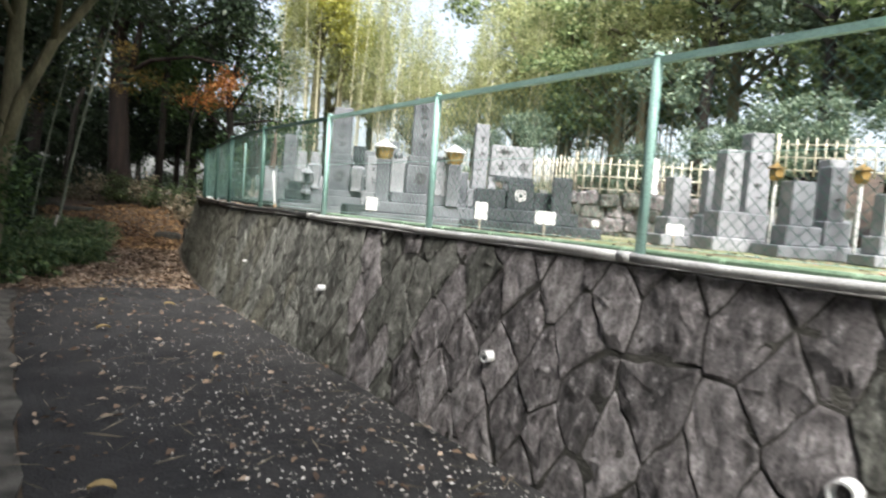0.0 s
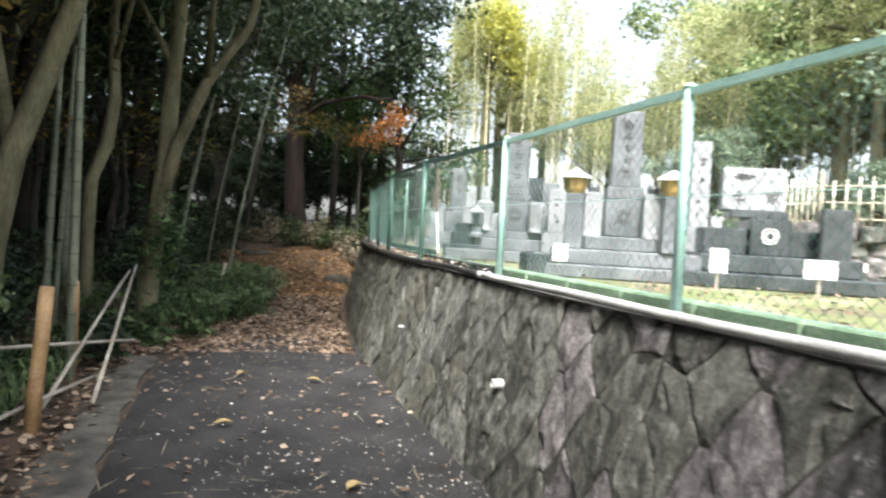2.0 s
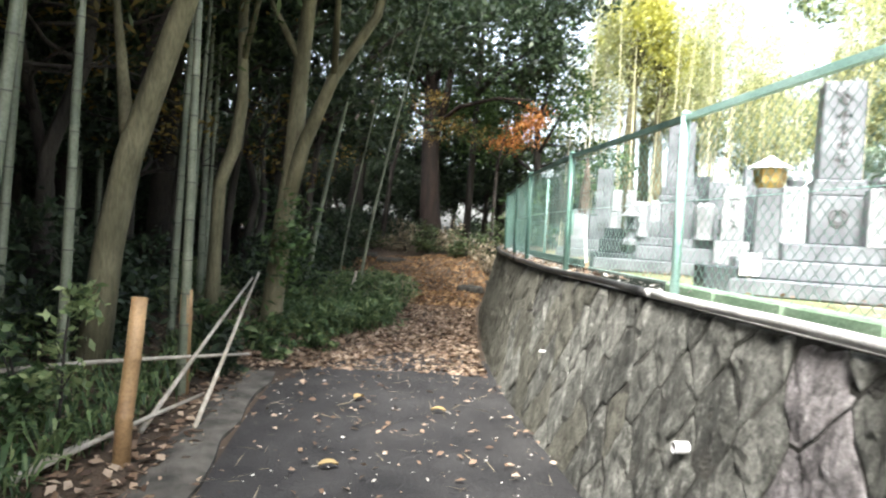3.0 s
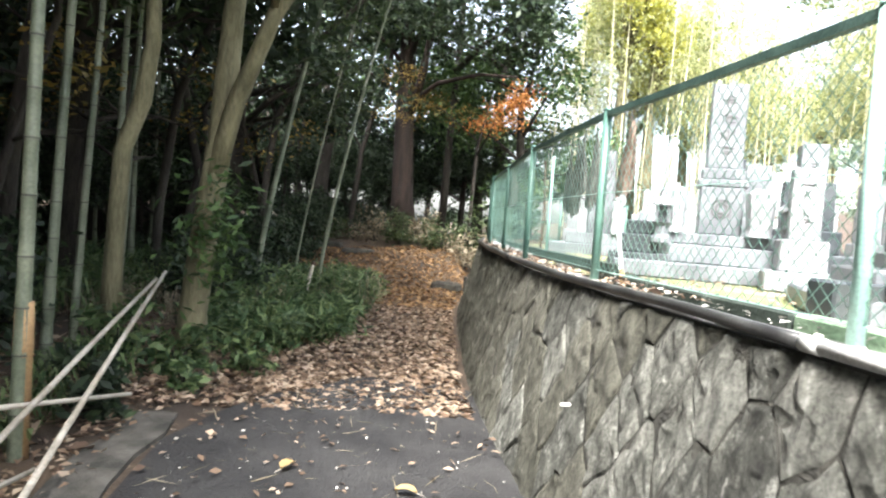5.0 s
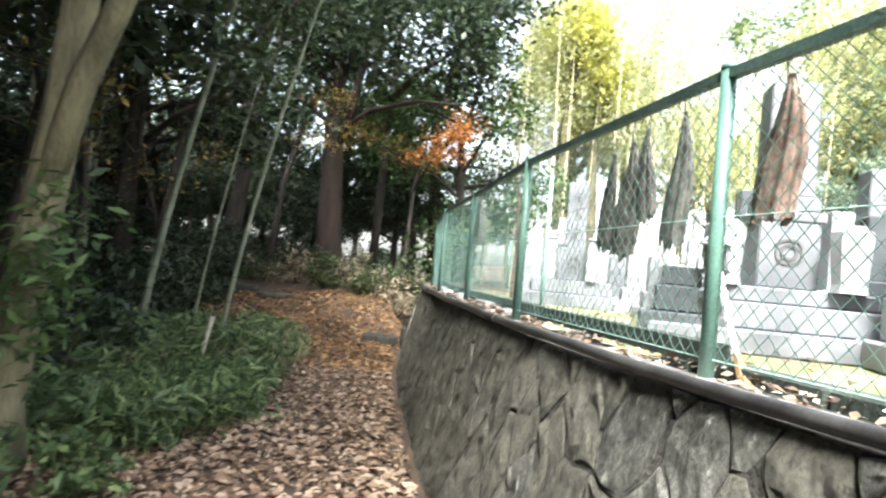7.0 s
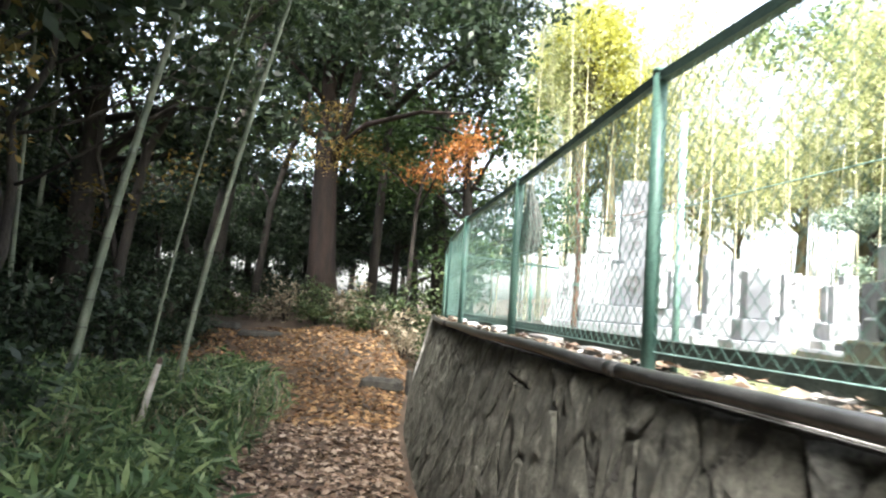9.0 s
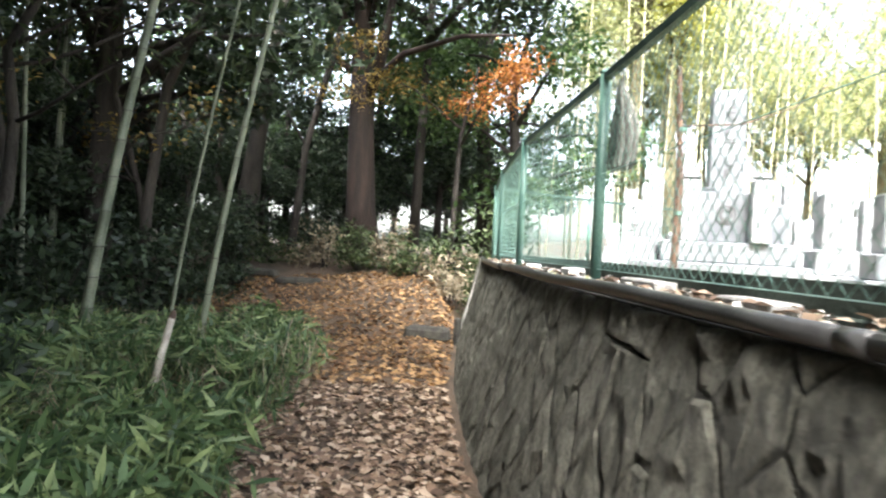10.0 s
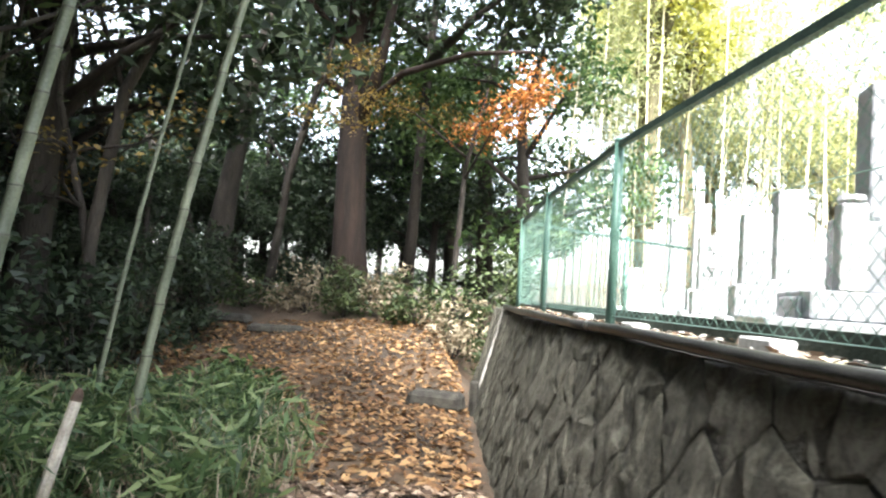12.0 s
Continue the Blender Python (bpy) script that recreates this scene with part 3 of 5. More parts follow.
for k in range(40):
    s = -7.6 + k * 0.605
    if s > 6.1:
        break
    a, b = P(s, 0.24), P(s + 0.6, 0.24)
    ang = math.degrees(math.atan2(b.y - a.y, b.x - a.x))
    mid = (a + b) / 2
    m = pose(mid.x, mid.y, 1.165, 0, 0, ang)
    if first is None:
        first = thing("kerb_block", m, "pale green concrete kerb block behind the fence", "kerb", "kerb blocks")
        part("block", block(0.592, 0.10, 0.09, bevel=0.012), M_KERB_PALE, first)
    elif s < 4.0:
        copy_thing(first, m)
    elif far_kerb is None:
        # same kerb past s 4, with shade put into a darker green
        far_kerb = thing("kerb_block", m, "green concrete kerb block behind the fence, darkened for the shade", "kerb", "kerb blocks")
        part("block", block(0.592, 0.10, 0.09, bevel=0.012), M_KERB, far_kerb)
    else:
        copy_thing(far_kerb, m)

# ---- graves ----
def strokes(parent, w, h, rows_, y, z0, seed):
    """Rows of short dark bars, for carved writing that cannot be read."""
    rng = random.Random(seed)
    bm = bmesh.new()
    for r in range(rows_):
        zc = z0 + h * (r + 0.5) / rows_
        for k in range(5):
            a = rng.choice((0, 0, 90, 90, 45, -45))
            ln = w * rng.uniform(0.4, 0.95)
            t = 0.012
            m = pose(rng.uniform(-0.25, 0.25) * w, y, zc + rng.uniform(-0.3, 0.3) * h / rows_, 0, a, 0)
            q = bmesh.ops.create_cube(bm, size=1.0, matrix=m @ Matrix.Diagonal((ln * (0.8 if a == 90 else 1), 0.004, t, 1)))
    return tagged(part("inscription", bm, M_INK, parent, "dark carved strokes"), kind="stuff")


def crest(parent, r, y, z, material=None):
    bm = bmesh.new()
    n = 28
    for q, (ra, rb) in enumerate(((r, r * 0.84), (r * 0.62, r * 0.42))):
        ring = []
        for i in range(n):
            a = 2 * math.pi * i / n
            k = 1 - (0.05 * math.cos(4 * a) if q == 0 else 0.0)
            ring.append([bm.verts.new((rr * k * math.cos(a), yy, z + rr * k * math.sin(a))) for rr, yy in ((ra, y), (rb, y), (rb, y - 0.008), (ra, y - 0.008))])
        for i in range(n):
            a, b = ring[i], ring[(i + 1) % n]
            for j in range(4):
                bm.faces.new((a[j], b[j], b[(j + 1) % 4], a[(j + 1) % 4]))
    return part("crest", bm, material or M_INK, parent, "round carved family crest")


def grave(x, y, tiers, shaft, material, label, turn=6, z=1.17, crest_r=0.0, crest_tier=-1, text=0, vases=False, group="gravestones", seed=0, cap=False):
    """A tomb: tiers (w, d, h) stacked, then a shaft (w, d, h) with its writing."""
    g = thing("gravestone", pose(x, y, z, 0, 0, turn), label, "gravestone", group)
    zz = 0.0
    for i, (w, d, h) in enumerate(tiers):
        part("plinth", block(w, d, h, z=zz, bevel=0.012), material, g)
        if crest_r and i == (crest_tier % len(tiers)):
            crest(g, crest_r, -d / 2 - 0.001, zz + h * 0.55)
        if vases and i == len(tiers) - 2:
            for sx in (-1, 1):
                part("flower_vase", turned([(0.04, 0), (0.045, 0.05), (0.032, 0.12), (0.05, 0.2), (0.044, 0.205)], 10, sx * (w / 2 - 0.07), -d / 2 + 0.07, zz + h), material, g, smooth=True)
        zz += h
    w, d, h = shaft
    part("shaft", block(w, d, h, z=zz, bevel=0.01, top=0.97), material, g)
    if cap:
        part("cap", block(w * 1.25, d * 1.25, 0.05, z=zz + h, bevel=0.02), material, g)
    if text:
        strokes(g, w * 0.42, h * 0.8, text, -d / 2 - 0.001, zz + h * 0.1, seed)
    return g


# the tall tomb with two lantern pillars
grave(0.17, 7.45, [(1.75, 1.1, 0.12), (1.35, 0.85, 0.14), (0.72, 0.62, 0.13), (0.36, 0.36, 0.36), (0.34, 0.34, 0.12)], (0.28, 0.28, 0.72), M_GRANITE,
      "tall grey granite tomb with crest and stepped plinths", crest_r=0.065, crest_tier=3, text=5, seed=1)
for i, (dx, y) in enumerate(((-0.44, 7.12), (0.43, 7.12))):
    lp = thing("lantern_pillar", pose(0.17 + dx, y, 1.43, 0, 0, 6), "grey granite pillar carrying a brass box lantern", "lantern", "lantern pillars")
    part("pillar", block(0.17, 0.17, 0.52, bevel=0.01, top=0.92), M_GRANITE, lp)
    part("lantern_box", turned([(0.08, 0.52), (0.105, 0.56), (0.115, 0.66), (0.09, 0.67)], 6), M_BRASS, lp, "brass lantern box")
    part("lantern_roof", turned([(0.15, 0.665), (0.14, 0.685), (0.06, 0.725), (0.03, 0.75), (0.012, 0.76)], 8), M_WHITE, lp, "pale lantern roof")
    sp = thing("vase_post", pose(0.17 + dx * 0.62, y + 0.12, 1.55, 0, 0, 6), "pale granite vase post before the tall tomb", "vase post", "vase posts")
    part("post_body", block(0.17, 0.16, 0.42, bevel=0.01), M_PALE, sp)
    part("post_cup", turned([(0.05, 0.42), (0.06, 0.47), (0.05, 0.5)], 10), M_GRANITE, sp)
# the wide dark tomb with the horizontal name stone
wide = thing("gravestone", pose(1.45, 7.55, 1.17, 0, 0, 4), "dark polished tomb with a wide grey name stone", "gravestone", "gravestones")
part("plinth", block(1.75, 1.0, 0.13, x=0.1, y=-0.1, bevel=0.012), M_DARK, wide)
part("plinth", block(1.35, 0.8, 0.16, x=0.05, z=0.13, bevel=0.012), M_DARK, wide)
part("body", block(0.34, 0.5, 0.34, z=0.29, bevel=0.01), M_DARK, wide)
part("wing", block(0.38, 0.4, 0.24, x=-0.37, z=0.29, bevel=0.01), M_DARK, wide)
part("wing", block(0.30, 0.4, 0.24, x=0.33, z=0.29, bevel=0.01), M_DARK, wide)
part("name_stone", block(0.56, 0.16, 0.40, x=-0.12, z=0.70, bevel=0.012, top=0.98), M_PALE, wide, "pale granite name stone")
part("name_stone_foot", block(0.5, 0.3, 0.07, x=-0.08, z=0.63, bevel=0.01), M_DARK, wide)
crest(wide, 0.075, -0.252, 0.47, M_WHITE)
fc = bpy.data.curves.new("glyph", "FONT")
fc.body, fc.size, fc.extrude = "家", 0.14, 0.002
glyph_tmp = bpy.data.objects.new("glyph", fc)
scene.collection.objects.link(glyph_tmp)
glyph_mesh = bpy.data.meshes.new_from_object(glyph_tmp)
bpy.data.objects.remove(glyph_tmp)
glyph_mesh.materials.append(M_INK)
glyph = new("inscription", glyph_mesh)
glyph.parent, glyph.matrix_basis = wide, pose(-0.02, -0.083, 0.78, 90, 0, 0)
glyph["label"] = "dark carved character"
strokes(wide, 0.11, 0.13, 1, -0.083, 0.77, 7).location.x = -0.24
strokes(wide, 0.2, 0.07, 1, -0.083, 0.98, 8).location.x = -0.2
st = thing("stele", pose(1.97, 7.25, 1.30, 0, 0, 4), "dark upright slab beside the wide tomb", "stele")
part("slab", block(0.26, 0.12, 0.60, bevel=0.012, top=0.94), M_DARK, st)
grave(0.97, 8.65, [(0.5, 0.5, 0.25), (0.32, 0.32, 0.3)], (0.21, 0.21, 0.95), M_PALE, "slender pale granite gravestone", text=3, seed=3)
# the tomb with the round crest, its lanterns and dark neighbours
grave(-1.25, 9.75, [(1.7, 1.2, 0.14), (1.25, 0.9, 0.16), (0.95, 0.7, 0.1), (0.36, 0.4, 0.42), (0.42, 0.4, 0.07), (0.36, 0.34, 0.1)], (0.30, 0.28, 0.74), M_GRANITE,
      "grey granite tomb with round crest and dark letters", crest_r=0.085, crest_tier=3, text=4, seed=4)
for i, dx in enumerate((-0.36, 0.33)):
    lp = thing("vase_post", pose(-1.25 + dx, 9.42, 1.57, 0, 0, 6), "pale rounded granite post beside the crest tomb", "vase post", "crest tomb posts")
    part("post_body", turned([(0.11, 0), (0.10, 0.05), (0.12, 0.3), (0.12, 0.36), (0.07, 0.4)], 8), M_PALE, lp)
for i, dx in enumerate((-0.42, 0.55)):
    ln = thing("stone_lantern", pose(-1.25 + dx, 9.2, 1.47, 0, 0, 6), "small grey stone lantern with a peaked roof", "stone lantern", "stone lanterns")
    part("lantern_foot", turned([(0.09, 0), (0.09, 0.04), (0.06, 0.07), (0.06, 0.14), (0.09, 0.17)], 8), M_GRANITE, ln)
    for sx in (-1, 1):
        for sy in (-1, 1):
            part("lantern_pillar", block(0.025, 0.025, 0.15, sx * 0.05, sy * 0.05, 0.17, 0.003), M_GRANITE, ln)
    part("fire_box", block(0.07, 0.07, 0.14, z=0.17, bevel=0.004), M_DARK, ln)
    part("lantern_roof", turned([(0.11, 0.32), (0.10, 0.34), (0.03, 0.39), (0.025, 0.42), (0.008, 0.44)], 8), M_PALE, ln)
grave(-0.55, 9.9, [(0.8, 0.7, 0.3), (0.5, 0.4, 0.2)], (0.42, 0.14, 0.42), M_DARK, "dark polished slab gravestone", seed=5)
grave(-1.86, 9.35, [(0.5, 0.45, 0.2), (0.32, 0.34, 0.16)], (0.24, 0.2, 0.12), M_DARK, "low dark stepped gravestone", seed=6)
# further graves of the front row and behind
FRONT_GRAVES = [
    (-0.5, 10.4, 0.24, 1.33, 2), (-0.95, 11.2, 0.26, 1.2, 0), (-0.62, 9.0, 0.22, 0.95, 2), (0.45, 9.2, 0.2, 0.9, 0), (0.72, 7.95, 0.16, 0.75, 0), (0.0, 8.6, 0.24, 0.85, 2),
    (-3.7, 14.3, 0.2, 0.92, 0), (-1.0, 12.6, 0.24, 0.95, 0), (-0.4, 11.9, 0.26, 1.2, 2), (-3.4, 14.9, 0.22, 1.2, 0), (-3.97, 15.4, 0.2, 0.85, 2), (3.76, 6.51, 0.22, 1.16, 2),
    (4.21, 6.85, 0.27, 1.42, 2), (4.67, 6.0, 0.2, 1.0, 2), (3.92, 7.42, 0.17, 1.0, 0),
]
MIDDLE_GRAVES = [
    (4.3, 6.0, 0.26, 0.82, 0), (5.0, 6.6, 0.24, 1.15, 0), (5.4, 5.7, 0.22, 0.95, 2), (3.4, 7.1, 0.24, 0.85, 0), (4.75, 5.2, 0.18, 0.7, 0), (-4.3, 22.0, 0.3, 1.9, 3),
    (-4.75, 22.1, 0.28, 1.65, 0), (-3.54, 22.0, 0.29, 1.62, 2), (-2.94, 22.0, 0.38, 1.88, 3), (-2.5, 22.0, 0.28, 1.6, 0), (-5.05, 22.0, 0.26, 0.9, 0), (-3.27, 21.4, 0.23, 1.15, 0),
    (-2.39, 19.8, 0.45, 1.2, 2), (-1.82, 20.7, 0.26, 1.62, 0), (-1.31, 20.7, 0.25, 1.55, 2),
]
BACK_GRAVES = [
    (-0.75, 21.6, 0.21, 1.5, 0), (-0.29, 19.6, 0.24, 1.2, 0), (-3.97, 18.7, 0.22, 1.65, 2), (0.5, 20.3, 0.26, 1.3, 2), (1.2, 19.6, 0.28, 1.2, 0), (1.9, 20.8, 0.26, 1.5, 0),
    (-1.9, 18.2, 0.24, 0.85, 0), (-1.2, 17.8, 0.3, 1.0, 2), (-0.4, 17.4, 0.24, 0.9, 0), (0.3, 16.9, 0.26, 1.15, 0), (-3.0, 17.9, 0.24, 0.9, 0), (-2.4, 16.6, 0.26, 0.8, 0),
    (0.4, 13.2, 0.26, 1.2, 2), (1.1, 12.2, 0.24, 1.0, 0), (-0.1, 14.6, 0.3, 1.3, 0),
]
rg = random.Random(77)
LOW_GRAVES = [(-1.6 + 0.46 * k, 16.0 + 0.25 * math.sin(2.1 * k), rg.uniform(0.2, 0.28), rg.uniform(0.6, 1.05), 2 * (k % 2)) for k in range(11)]
for k in range(9):
    p = P(9.5 + 0.72 * k, 2.6 + 0.5 * math.sin(1.9 * k))
    LOW_GRAVES.append((p.x, p.y, rg.uniform(0.18, 0.24), rg.uniform(0.5, 0.85), 0))
grave(-1.22, 11.6, [(0.75, 0.7, 0.16), (0.5, 0.5, 0.42)], (0.26, 0.26, 0.72), M_DARK, "tall dark polished granite gravestone", seed=7)
rs = random.Random(12)
for i, (x, y, w, top, text) in enumerate(FRONT_GRAVES + MIDDLE_GRAVES + BACK_GRAVES + LOW_GRAVES):
    b1, b2 = min(0.16, top * 0.16), min(0.3, top * 0.26)
    pale = y > 15 or rs.random() < 0.45
    grave(x, y + 0.1, [(w * 2.4, w * 2.2, b1), (w * 1.5, w * 1.5, b2)], (w, w, top - b1 - b2), M_PALE if pale else M_GRANITE,
          ("pale" if pale else "grey") + (" granite gravestone with a square shaft" if text else " granite gravestone without visible letters"), text=text, seed=20 + i, turn=rs.uniform(2, 10), cap=False)
# the tomb near the far post
grave(-3.06, 13.65, [(1.5, 0.9, 0.17), (1.0, 0.75, 0.17), (0.42, 0.42, 0.42)], (0.27, 0.26, 0.86), M_GRANITE, "grey granite tomb with letters and round crest", crest_r=0.08, text=3, seed=9)
for dx in (-0.28, 0.24):
    sp = thing("vase_post", pose(-3.03 + dx, 13.32, 1.51, 0, 0, 6), "pale square vase post before the tomb", "vase post", "far tomb posts")
    part("post_body", block(0.14, 0.14, 0.5, bevel=0.01), M_PALE, sp)
    part("post_cup", turned([(0.05, 0.5), (0.08, 0.52), (0.07, 0.55)], 10), M_PALE, sp)
# dark slab added where the tomb's left side lies in shade
dg = thing("stele", pose(-3.34, 13.6, 1.17, 0, 0, 6), "dark stepped slab in place of the far tomb's shaded side", "stele")
part("slab_foot", block(0.5, 0.4, 0.3, bevel=0.01), M_DARK, dg)
part("slab", block(0.2, 0.3, 0.5, x=0.1, z=0.3, bevel=0.01), M_DARK, dg)

# white notice boards before the graves
for x, y, w, h, tilt in ((1.69, 6.54, 0.24, 0.15, 5), (0.95, 6.55, 0.16, 0.2, 25), (-0.35, 6.85, 0.14, 0.16, 20), (3.1, 6.3, 0.2, 0.12, 0), (3.0, 9.8, 0.12, 0.1, 0)):
    b = thing("notice_board", pose(x, y, 1.17, 0, 0, tilt), "small blank white notice board on a stake", "notice board", "notice boards")
    part("board", block(w, 0.015, h, z=0.14, bevel=0.004), M_WHITE, b)
    part("stake", block(0.025, 0.02, 0.2, y=0.018, bevel=0.003), M_STICK, b)
ch = thing("vent_block", pose(-0.55, 6.9, 1.17, 0, 0, 30), "dark stone block with a striped white side", "stone block")
part("block", block(0.3, 0.2, 0.2, bevel=0.012), M_DARK, ch)
part("white_face", block(0.16, 0.012, 0.18, x=0.25, z=0.01, bevel=0.004), M_WHITE, ch)

# bamboo lattice fence on a low stone wall at the back
bl = thing("low_wall", Matrix(), "low rough stone wall under the bamboo fence", "low wall")
rl = random.Random(44)
for row in range(4):
    x = 2.45 + rl.uniform(0, 0.2)
    while x < 7.0:
        w, h = rl.uniform(0.26, 0.5), rl.uniform(0.24, 0.28)
        bm = block(w, 0.34 + rl.uniform(-0.05, 0.08), h, bevel=0.045, top=rl.uniform(0.86, 1.0))
        for v in bm.verts:
            v.co += Vector((rl.uniform(-0.025, 0.025), rl.uniform(-0.03, 0.03), rl.uniform(-0.02, 0.02)))
        st = part("wall_stone_piece", bm, M_STONE if rl.random() < 0.6 else M_LICHEN, bl)
        st.matrix_basis = pose(x + w / 2, 10.95 - 0.26 * (x - 2.6), 1.0 + row * 0.22, rl.uniform(-4, 4), rl.uniform(-6, 6), -14.5)
        x += w * 0.98
bf = thing("bamboo_fence", Matrix(), "pale split-bamboo lattice fence around a plot", "fence")


def lattice(a, b, z, h, n, dense=False):
    a, b = Vector(a), Vector(b)
    for i in range(n + 1):
        p = a.lerp(b, i / n)
        thick = 0.035 if i in (0, n) else 0.014
        obj("upright", *tube([(p.x, p.y, z), (p.x, p.y, z + h * (1.12 if thick > 0.03 else 1.0 + 0.04 * math.sin(i * 5)))], thick, 6), M_BFENCE, bf, smooth=True)
    for k in (0.15, 0.5, 0.85):
        obj("cross_rail", *tube([(a.x, a.y + 0.02, z + h * k), (b.x, b.y + 0.02, z + h * k)], 0.014, 6), M_BFENCE, bf, smooth=True)


lattice((2.85, 11.15), (2.0, 12.1), 1.85, 0.72, 14)
lattice((2.85, 11.15), (5.2, 10.45), 1.9, 0.66, 16)
lattice((5.9, 9.9), (7.6, 9.0), 2.4, 0.6, 14)
pl = thing("name_plate", pose(4.09, 10.55, 1.9, 0, 0, -10), "blank white upright plate before the bamboo fence", "plate")
part("plate", block(0.2, 0.03, 0.68, bevel=0.01), M_WHITE, pl)
for x, y in ((4.1, 6.2), (4.75, 5.75)):
    bl2 = thing("lantern_pillar", pose(x, y, 1.17, 0, 0, 0), "thin white pole carrying a small brass lantern", "lantern", "pole lanterns")
    part("pole", turned([(0.02, 0), (0.02, 0.82)], 8), M_WHITE, bl2)
    part("lantern_box", turned([(0.05, 0.82), (0.08, 0.86), (0.08, 0.94), (0.06, 0.95)], 6), M_BRASS, bl2, "brass lantern box")
    part("lantern_roof", turned([(0.11, 0.95), (0.05, 0.99), (0.01, 1.02)], 8), M_BRASS, bl2)

# ---- rags on the wire, a rake, drain pipes, loose stones ----
def rag(x, y, ztop, h, w, material, label, seed):
    rng = random.Random(seed)
    r = thing("hanging_rag", pose(x, y, ztop, 0, 0, rng.uniform(-60, -30)), label, "rag", "rags on the fence")
    cols, rows_ = 36, 13
    verts, faces = [], []
    ph = [rng.uniform(0, 6) for _ in range(4)]
    torn = [rng.uniform(-1, 1) for _ in range(cols)]
    for i in range(rows_):
        t = i / (rows_ - 1)
        half = w * (0.07 + 0.46 * min(1.0, t * 1.7) ** 0.9 )
        for j in range(cols):
            a = 2 * math.pi * j / cols
            fold = 1 + 0.30 * math.sin(6 * a + ph[0] + 1.2 * t) + 0.22 * math.sin(11 * a + ph[1] - t) + 0.10 * math.sin(3 * a + ph[2] + 4 * t)
            drop = h * t + t * t * h * (0.025 * math.sin(2 * a + ph[3]) + 0.05 * torn[j])
            verts.append((half * fold * math.cos(a) + 0.03 * w / 0.15 * math.sin(3.5 * t + ph[2]), 0.34 * half * fold * math.sin(a), -drop))
    for i in range(rows_ - 1):
        for j in range(cols):
            k = (j + 1) % cols
            faces.append((i * cols + j, i * cols + k, (i + 1) * cols + k, (i + 1) * cols + j))
    faces.append(tuple(range(cols)))
    obj("cloth", verts, faces, material, r, smooth=True)
    obj("tie", *tube([(0, 0, 0.05), (0.004, 0, -0.03)], 0.004, 5), M_RAG, r)
    return r


rag(-2.23, 8.12, 2.10, 0.44, 0.085, M_RAG, "weathered grey cloth hanging folded on the fence", 1)
rag(-2.14, 7.97, 2.13, 0.50, 0.09, M_RAG, "long dark grey cloth hanging folded on the fence", 2)
rag(-2.065, 7.83, 2.16, 0.38, 0.09, M_RAG, "short dark grey cloth bunched on the fence wire", 3)
rag(-1.94, 7.61, 2.17, 0.50, 0.10, M_RAGP, "long pale grey cloth hanging on the fence wire", 7)
rag(-1.66, 7.20, 2.18, 0.44, 0.12, M_RAGB, "brown cloth hanging folded on the fence", 4)
rag(-3.57, 10.74, 2.18, 0.42, 0.125, M_RAGP, "pale grey cloth hanging by the fence post", 5)
sk = thing("rusty_stake", pose(-3.33, 11.25, 1.165), "rusty brown stake standing against the fence wire", "stake")
obj("stake", *tube([(0, 0, 0), (0.01, 0.02, 0.6), (-0.02, 0.0, 1.2)], [0.02, 0.018, 0.014], 7), M_RUST, sk)
for zt in (0.42, 0.86):
    obj("wire_tie", *tube([(0.008, 0.012, zt), (0.008, 0.012, zt + 0.02)], 0.022, 8), M_WIRE, sk, "green wire tie")
rk = thing("hand_broom", pose(-1.70, 7.55, 1.17), "white broom handle with a worn orange head", "broom")
obj("handle", *tube([(0, 0, 0.1), (-0.10, 0.2, 0.55)], 0.014, 8), M_WHITE, rk)
obj("broom_head", *tube([(0.05, -0.1, 0.0), (0.02, -0.03, 0.05), (0, 0, 0.12)], [0.03, 0.025, 0.014], 8), M_DRYCULM, rk)
for s, h, r in ((-1.2, 0.53, 0.05), (0.75, 0.55, 0.035), (3.2, 0.6, 0.028), (5.45, 0.6, 0.009)):
    p, q = wall_point(s, h, -0.05), wall_point(s, h, 0.07)
    wp = thing("weep_pipe", Matrix.Translation(q), "short white drain pipe sticking out of the wall", "drain pipe", "drain pipes")
    d = (p - q)
    ang = math.atan2(d.y, d.x)
    ring = [tube([(0, 0, 0), d], [r, r], 14)]
    v, f = ring[0]
    inner = tube([(0, 0, 0), d * 0.9], [r * 0.78, r * 0.78], 14)
    fo = [face for face in f[:-2]] + [f[-1]]
    fi = [tuple(i + len(v) for i in face[::-1]) for face in inner[1][:-2]] + [tuple(i + len(v) for i in inner[1][-1][::-1])]
    rim = [(i, (i + 1) % 14, (i + 1) % 14 + len(v), i + len(v)) for i in range(14)]
    obj("pipe", v + inner[0], fo + fi + [x[::-1] for x in rim], M_WHITE, wp)

# ---- plants: makers ----
def culm_mesh(height, r0, lean, seed, sides=8):
    rng = random.Random(seed)
    pts, rad = [], []
    z = 0.0
    while z < height:
        k = z / height
        for dz, m in ((0, 1.0), (0.012, 1.09), (0.03, 1.0)):
            pts.append((lean * k ** 1.3 * height * 0.5, 0.03 * math.sin(3 * k + seed), z + dz))
            rad.append(r0 * (1 - 0.75 * k) * m)
        z += rng.uniform(0.26, 0.34) if height > 3 else 0.22
    pts.append((lean * height * 0.5, 0, height))
    rad.append(r0 * 0.2)
    return tube(pts, rad, sides)


